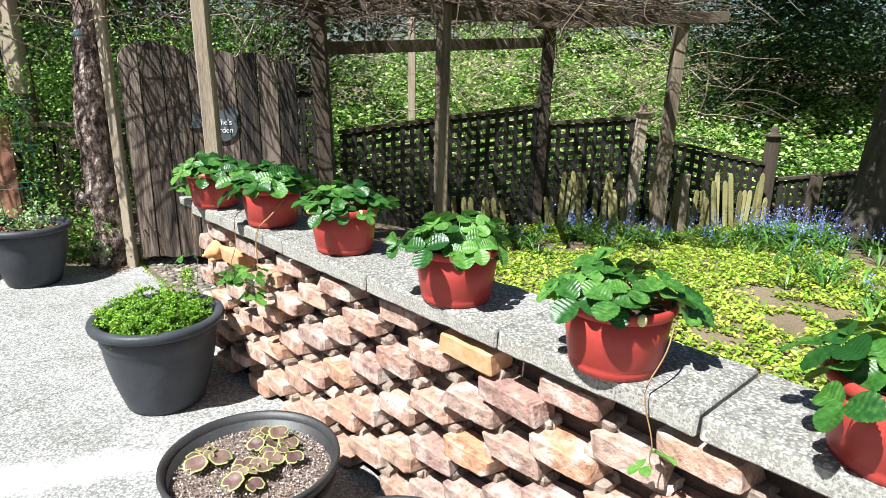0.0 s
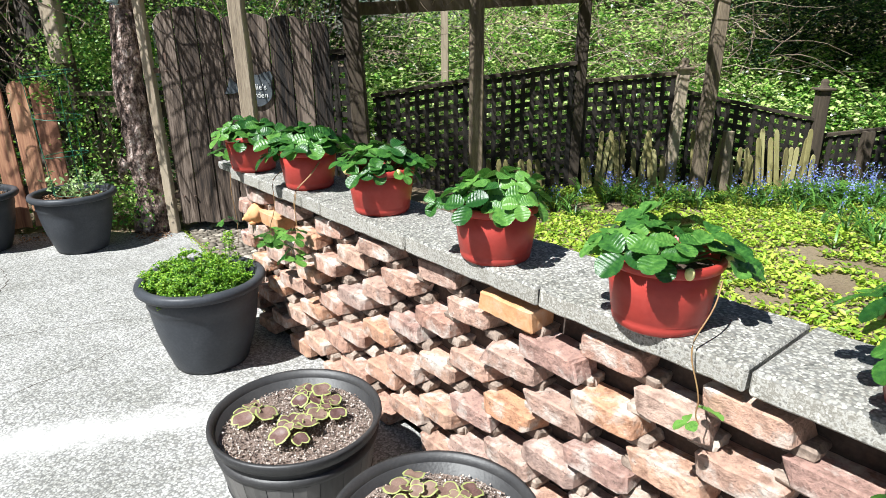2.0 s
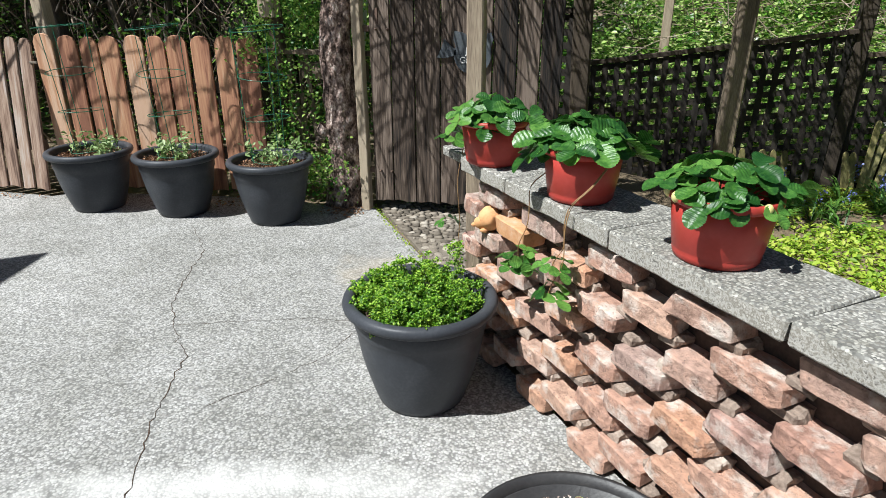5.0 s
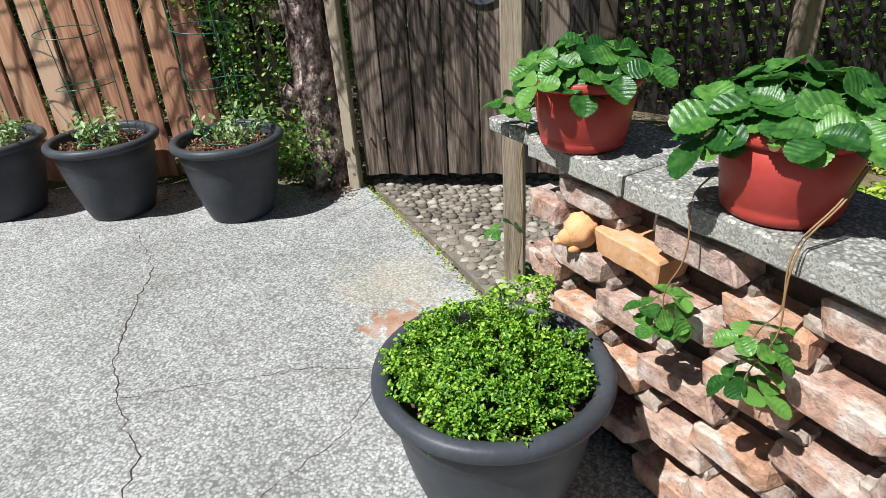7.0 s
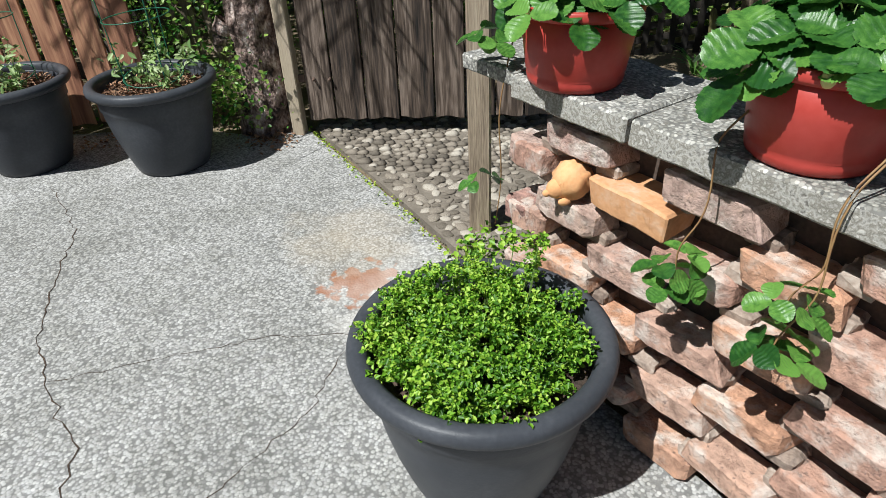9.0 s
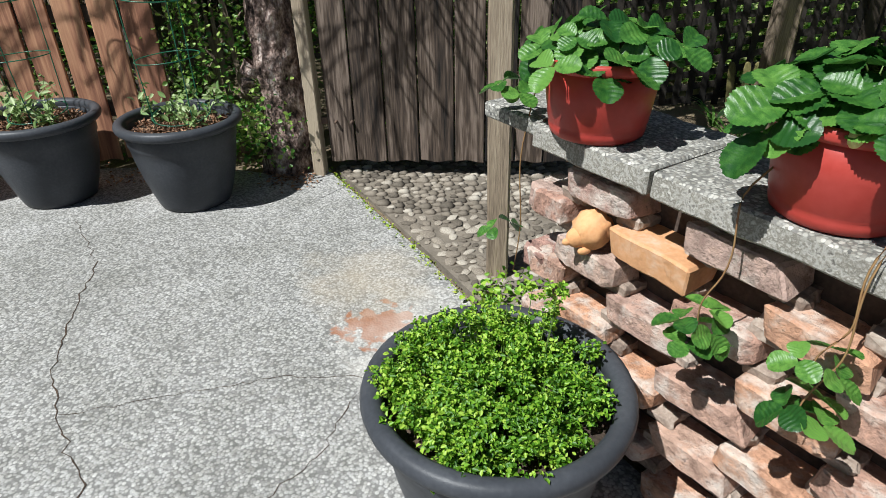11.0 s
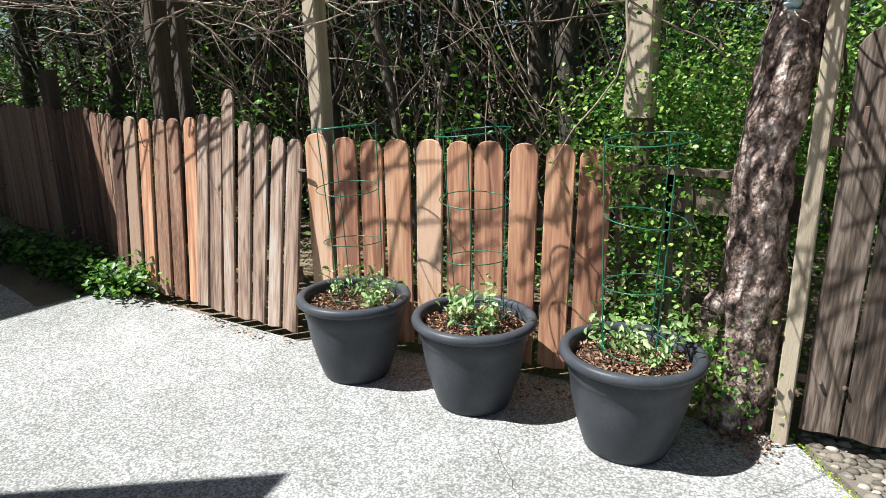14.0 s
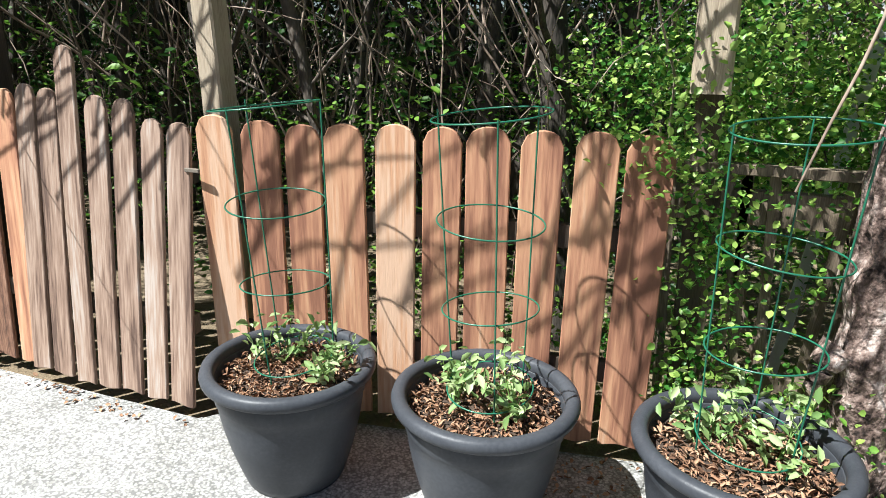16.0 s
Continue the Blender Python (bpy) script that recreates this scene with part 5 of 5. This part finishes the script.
v, f = leaves(at, G.uniform(0.016, 0.036, len(at)), 0.75, 0.5)
stuff("climber", v, f, M_IVY, "leafy green climber over the fence beside the tree", "climber")
lat_back = thing("fence_gap_trellis", "old dark diagonal trellis hidden behind climber", "trellis", kind="structure")
for k in range(9):
    child("lath", box("lath", 0.035, 0.008, 1.05, M_MIDPOST, (0, 0, 0), 0.0), lat_back, pose(-3.36 + 0.085 * k, 5.14, 0.03, 0, R.uniform(-4, 4), 0))
child("rail", box("rail", 0.9, 0.05, 0.035, M_MIDPOST, (0, 0, 0), 0.003), lat_back, pose(-3.02, 5.13, 1.075))
child("rail", box("rail", 0.8, 0.04, 0.12, M_MIDPOST, (0, 0, 0), 0.003), lat_back, pose(-3.02, 5.17, 0.9))
child("rail", box("rail", 0.8, 0.04, 0.06, M_MIDPOST, (0, 0, 0), 0.003), lat_back, pose(-3.02, 5.17, 0.3))

# ivy at the foot of the shaded fence
at = clumps((-9.0, 4.35, 0.0), (-6.6, 4.7, 0.22), 130, 22, (0.1, 0.06, 0.05))
v, f = leaves(at, G.uniform(0.03, 0.06, len(at)), 0.8, 0.6)
stuff("ivy", v, f, M_WOODLEAF, "dark ivy along the foot of the fence", "ivy")

# bare vines over the pergola and the fence
lines, radii = [], []
for _ in range(1100):
    s = (G.uniform(-1.7, 1.9), G.uniform(4.9, 7.2), G.uniform(2.04, 2.35))
    lines.append(wander(s, (G.normal(0, 1), G.normal(0, 1), G.normal(0, 0.05)), G.uniform(0.4, 1.2), 10, 0.13, 0.0))
    radii.append((G.uniform(0.003, 0.009), 0.002))
for _ in range(45):
    s = (G.uniform(-1.2, 1.6), G.uniform(4.8, 7.0), 2.1)
    lines.append(wander(s, (G.normal(0, 0.5), G.normal(0, 0.5), -1), G.uniform(0.2, 0.7), 8, 0.2))
    radii.append((0.005, 0.002))
for k in range(7):
    lines.append(wander((G.uniform(-1.5, 2), G.uniform(4.5, 6.8), 2.15), (G.normal(0, 1), G.normal(0, 1), 0.05), 2.2, 14, 0.1))
    radii.append((0.016, 0.009))
v, f = tubes(lines, radii, 5)
stuff("pergola_vines", v, f, M_VINE, "tangle of bare brown vines over the pergola", "vines")
lines, radii = [], []
for _ in range(380):
    s = (G.uniform(-8.5, -2.2), G.uniform(4.6, 6.0), G.uniform(1.85, 2.5))
    lines.append(wander(s, (G.normal(0, 1), G.normal(0, 0.6), G.normal(0, 0.2)), G.uniform(0.4, 1.4), 10, 0.25, 0.02))
    radii.append((G.uniform(0.003, 0.008), 0.0018))
for _ in range(130):
    s = (G.uniform(-8.0, -3.2), G.uniform(4.9, 5.9), 2.35)
    lines.append(wander(s, (G.normal(0, 0.6), G.normal(0, 0.4), -1), G.uniform(0.2, 0.65), 9, 0.22))
    radii.append((0.0055, 0.0018))
for _ in range(440):
    s = (G.uniform(-8.0, -1.6), G.uniform(3.95, 4.75), G.uniform(2.0, 2.55))
    # unseen, added to cast streaks: stems trail along the fence, run towards the gate
    way = (1.7 + G.normal(0, 0.45), 1 + G.normal(0, 0.3), G.normal(0, 0.08)) if s[0] < -2.9 else (0.2 + G.normal(0, 0.3), 1 + G.normal(0, 0.2), G.normal(0, 0.08))
    lines.append(wander(s, way, G.uniform(0.4, 1.1), 8, 0.05, 0.0))
    radii.append((G.uniform(0.005, 0.009), 0.003))
v, f = tubes(lines, radii, 5)
stuff("fence_vines", v, f, M_TWIG, "bare pale vine stems hanging above the fence", "vines")
vine_frame = thing("vine_frame", "rough poles carrying the vines above the fence", "trellis", kind="structure")
for y, z in ((4.95, 2.5), (5.6, 2.45)):
    child("pole", trunk_mesh("pole", np.array([(-9, y, z), (-6, y + 0.05, z + 0.03), (-2.6, y, z)]), [0.03, 0.03], M_DARKPOST, 8), vine_frame)


# ---- lawn and bluebells ----
def lawn():
    n = 150000
    x, y = G.uniform(-1.1, 6.8, n), G.uniform(-1.8, 7.0, n)
    keep = ((x + 1.452) * 0.7652 + (y - 3.222) * 0.6438 > 0.34) & ~((x < -0.7) & (y > 3.4)) & ~((x < 1.0) & (y > 5.6) & (x < 0.2))
    bare = np.array([noise.noise(Vector((a * 1.1, b * 1.1, 0.4))) + 0.5 * noise.noise(Vector((a * 4, b * 4, 2.0))) for a, b in zip(x, y)])
    path = np.exp(-((y - (3.9 + 0.10 * (x - 1.2))) / 0.35) ** 2) * np.clip(1 - np.abs(x - 1.3) / 1.6, 0, 1)
    keep &= bare > -0.40 + 0.38 * path
    x, y = x[keep], y[keep]
    at = np.c_[x, y, ground_z(x, y) + G.uniform(0.0, 0.05, len(x))]
    v, f = leaves(at, G.uniform(0.022, 0.058, len(x)), 0.5, 0.62, 0.25)
    stuff("lawn", v, f, M_LAWN, "low yellow-green ground cover with bare soil patches", "lawn")


lawn()


def blades(spots, per, height, name, label):
    lines = []
    vs, fs, base = [], [], 0
    for x, y in spots:
        z = float(ground_z(x, y))
        for _ in range(per):
            a = G.uniform(0, 6.28)
            L = height * G.uniform(0.6, 1.2)
            d = np.array((math.cos(a), math.sin(a), 0))
            s = np.array((-d[1], d[0], 0)) * G.uniform(0.006, 0.011)
            p0 = np.array((x, y, z)) + d * 0.02
            for q, w in ((0, 0.7), (0.4, 1.0), (0.75, 0.8), (1.0, 0.1)):
                p = p0 + d * L * 0.85 * q ** 1.6 + np.array((0, 0, L * (q - 0.45 * q ** 2.5)))
                vs += [p + s * w, p - s * w]
            for i in range(3):
                fs.append((base + 2 * i, base + 2 * i + 1, base + 2 * i + 3, base + 2 * i + 2))
            base += 8
    stuff(name, np.array(vs), np.array(fs), M_BLADE, label, "bluebells")


bell_spots = [(G.uniform(1.0, 5.4), 6.15 + G.uniform(-0.35, 0.45)) for _ in range(70)] + [(G.uniform(2.8, 4.7), 6.25 + G.uniform(-0.25, 0.25)) for _ in range(45)]
bell_spots += [tuple(on_wall(u, 0.42 + abs(G.normal(0, 0.14)), 0).xy) for u in np.linspace(1.5, 5.5, 70)]
bell_spots += [(G.uniform(2.6, 6.0), G.uniform(2.5, 5.8)) for _ in range(70)]
bell_spots += [(G.uniform(-0.3, 0.9), G.uniform(5.6, 6.4)) for _ in range(18)]
blades(bell_spots, 12, 0.26, "bluebell_blades", "strappy green bluebell leaves")


def bluebells():
    vs, fs, base, lines = [], [], 0, []
    at = []
    for k, (x, y) in enumerate(bell_spots):
        for _ in range(1 if k < 115 or k % 3 == 0 else 0):
            a = G.uniform(0, 6.28)
            h = G.uniform(0.22, 0.36)
            p = np.array((x + G.normal(0, 0.05), y + G.normal(0, 0.05), float(ground_z(x, y))))
            lines.append(np.array([p, p + (0, 0, h * 0.7), p + (0.05 * math.cos(a), 0.05 * math.sin(a), h)]))
            for q in np.linspace(0.6, 1.0, 5):
                at.append(p + (0.05 * q * math.cos(a), 0.05 * q * math.sin(a), h * q) + G.normal(0, 0.013, (3, 3)))
    v, f = tubes(lines, [(0.003, 0.002)] * len(lines), 3)
    stuff("bluebell_stalks", v, f, M_GREENSTEM, "thin green bluebell stalks", "bluebells")
    at = np.concatenate(at)
    v, f = leaves(at, G.uniform(0.014, 0.026, len(at)), 0.7, 0.2, 0.5)
    stuff("bluebell_flowers", v, f, M_BLUE, "pale blue bluebell flowers", "bluebells")


bluebells()
at = np.concatenate([(np.array(on_wall(u, 0.45 + G.uniform(0, 0.25), 0.0)) + G.normal(0, 1, (60, 3)) * (0.09, 0.09, 0.05) + (0, 0, 0.12 + 0.25 * (0.9 < u < 1.7))) for u in np.linspace(0.9, 5.0, 42)])
v, f = leaves(at, G.uniform(0.03, 0.07, len(at)), 0.45, 0.5)
stuff("wall_weeds", v, f, M_LAWN, "fresh green weeds behind the garden wall", "weeds")
at = np.concatenate([clumps((-1.62, 3.45, 0.0), (-1.42, 3.85, 0.06), 16, 20, (0.04, 0.04, 0.03)), G.normal(0, 0.03, (300, 3)) + (-1.55, 3.6, 0.03)])
v, f = leaves(at, G.uniform(0.015, 0.035, len(at)), 0.6, 0.5)
stuff("edge_weeds", v, f, M_PARSLEY, "small green weeds at the foot of the pergola post", "weeds")
s = G.uniform(0, 1, 420)
at = np.c_[-2.55 + 0.98 * s, 5.0 - 1.36 * s, np.full(420, 0.0)] + G.normal(0, 1, (420, 3)) * (0.012, 0.012, 0.005)
v, f = leaves(at, G.uniform(0.008, 0.02, 420), 0.6, 0.5)
stuff("joint_moss", v, f, M_LAWN, "thin moss line between concrete and pebbles", "moss")

# ---- the house behind, which shades a corner of the patio ----
house = thing("house", "plain pale house wall with an overhanging roof behind the patio", "house", kind="structure")
h_top = 3.2
lift = sun_dir * (h_top / sun_dir.z)
tipx, tipy = -4.236 + lift.x, 3.56 + lift.y
child("roof", prism("roof", [(tipx, tipy), (tipx + 0.3, tipy - 1.2), (tipx + 0.3, tipy - 9), (tipx - 5, tipy - 9), (tipx - 5, tipy - 4.2)], h_top, h_top + 0.15, M_WALLPAINT), house)
child("wall", prism("wall", [(tipx - 0.3, tipy - 1.6), (tipx - 0.3, tipy - 8.6), (tipx - 4.6, tipy - 8.6), (tipx - 4.6, tipy - 4.9)], -0.1, h_top, M_WALLPAINT), house)

# unseen block, added so its roof edge shades the patio corner and fence
annex = thing("shade_annex", "unseen annex wall and roof added to shade the patio corner", "house", kind="structure")
child("roof", prism("roof", [(-8.95, -3.0), (-8.95, 4.6), (-14.0, 4.6), (-14.0, -3.0)], 4.0, 4.15, M_WALLPAINT), annex)
child("wall", prism("wall", [(-9.5, -2.6), (-9.5, 3.2), (-13.6, 3.2), (-13.6, -2.6)], -0.1, 4.0, M_WALLPAINT), annex)

# ---- bird ornament on the trunk, latch on the fence, white slats in the climber ----
def bird_ornament(m):
    bm = bmesh.new()
    for c, r in (((0, 0, 0.045), (0.05, 0.028, 0.032)), ((0.045, 0, 0.082), (0.024, 0.02, 0.022)), ((0.07, 0, 0.08), (0.012, 0.006, 0.006)), ((-0.06, 0, 0.03), (0.04, 0.014, 0.01)), ((0, 0, 0.008), (0.05, 0.03, 0.008))):
        r0 = bmesh.ops.create_icosphere(bm, subdivisions=2, radius=1)
        for v in r0["verts"]:
            v.co = Vector((v.co.x * r[0] + c[0], v.co.y * r[1] + c[1], v.co.z * r[2] + c[2]))
    ob = new("bird_ornament", from_bm("bird_ornament", bm, M_BIRD, True))
    ob.matrix_basis = m
    tagged(ob, "small pale blue bird ornament fixed to the tree trunk", "ornament")


bird_ornament(pose(-2.735, 4.885, 1.73, 0, 0, 70) @ Matrix.Diagonal((0.8, 0.8, 0.8, 1)))
fence_latch = new("fence_latch", box("fence_latch", 0.07, 0.012, 0.016, M_STONE, (0, 0, 0), 0.003))
fence_latch.matrix_basis = pose(-5.09, 4.675, 1.0)
tagged(fence_latch, "small pale metal latch bar on the worn fence", "latch")
slats = thing("white_slat", "narrow whitewashed slat standing in the climber", "slat")
child("slat", mesh_lean("slat", (-2.95, 5.62, -0.05), (-2.78, 5.6, 1.62), 0.045, 0.015, M_WHITE), slats)

# leaf litter by the tree and along the fence foot
at = np.concatenate([clumps((-2.85, 4.75, 0.0), (-2.6, 4.95, 0.02), 14, 22, (0.05, 0.05, 0.008)), clumps((-7.0, 4.46, 0.0), (-5.1, 4.52, 0.01), 26, 6, (0.08, 0.02, 0.004)), clumps((-5.0, 4.7, 0.0), (-3.4, 4.95, 0.02), 26, 8, (0.08, 0.05, 0.006))])
v, f = leaves(at, G.uniform(0.012, 0.028, len(at)), 0.6, 0.6, 0.4)
stuff("leaf_litter", v, f, M_BARK, "dry brown leaf litter along the patio edge", "litter")

# ---- bricks and pebbles, piece by piece ----
pebble_path()


def brick_shape(k, material):
    """A worn hand-made brick: bevelled, lumpy, with knocked-off corners."""
    bm = box_bm(0.228, 0.105, 0.067, (0, 0, 0), 0.005, 0.0, 5)
    rg = random.Random(k * 17 + 3)
    knocks = [(Vector((sx * 0.114, sy * 0.0525, sz * 0.067)), rg.uniform(0.0, 0.036 if k < 20 else 0.014)) for sx in (-1, 1) for sy in (-1, 1) for sz in (0, 1)]
    for v in bm.verts:
        at = v.co.copy()
        v.co += noise.noise_vector(at * 13 + Vector((k * 5.1, 3, 0))) * 0.004 + noise.noise_vector(at * 48 + Vector((k * 2.1, 0, 0))) * 0.0035
        for corner, r in knocks:
            near = max(0.0, 1 - (at - corner).length / 0.04)
            v.co += (Vector((0, 0, 0.033)) - corner).normalized() * near * r
    return from_bm("brick", bm, material)


def bricks():
    plain = [brick_shape(k, M_BRICK) for k in range(9)]
    orange = [brick_shape(20 + k, M_BRICKORANGE) for k in range(2)]
    pads = []
    for k in range(4):
        bm = box_bm(0.07, 0.084, 0.03, (0, 0, 0), 0.006, 0.0, 4)
        for v in bm.verts:
            v.co += noise.noise_vector(v.co * 45 + Vector((k * 4.1, 0, 0))) * 0.013
        pads.append(from_bm("mortar_pad", bm, M_PAD))
    depth = 0.03 + 0.0525
    for row in range(9):
        z = 0.7095 - 0.0882 * row
        first = 0.046 if row % 2 == 0 else 0.215
        for k in range(-1, 19):
            u = first + 0.3585 * k + 0.114
            if u < -0.06 or u > LENGTH - 0.1:
                continue
            short = u < 0.02
            me = R.choice(orange) if (row, k) in ((1, 0), (0, 5)) else R.choice(plain)
            m = pose(u + R.uniform(-0.014, 0.014), depth + R.uniform(-0.012, 0.009), z + R.uniform(-0.003, 0.003), R.uniform(-2.5, 2.5), R.uniform(-1.8, 1.8), (180 if R.random() < 0.5 else 0) + R.uniform(-3.5, 3.5))
            if short:
                m = pose(u + 0.05, depth, z, 0, 0, R.uniform(-4, 4)) @ Matrix.Diagonal((0.62, 1, 1, 1))
            child("brick", me, garden_wall, m)
            # a dab of mortar under either end, where it sits on the course below
            for side in (-1, 1):
                if row < 8 and (not short or side > 0):
                    child("mortar_pad", pads[R.randrange(4)], garden_wall, pose(u + side * 0.0875 + R.uniform(-0.008, 0.008), depth + 0.019 + R.uniform(-0.006, 0.008), z - 0.0265, 0, 0, R.choice((0, 180))))
    for row in range(8):
        if row % 2:
            child("brick", plain[row % 9], garden_wall, pose(-0.02, depth + 0.02, 0.7095 - 0.0882 * row, 0, 0, 86 + 6 * math.sin(row)) @ Matrix.Diagonal((0.7, 0.9, 1, 1)))


bricks()
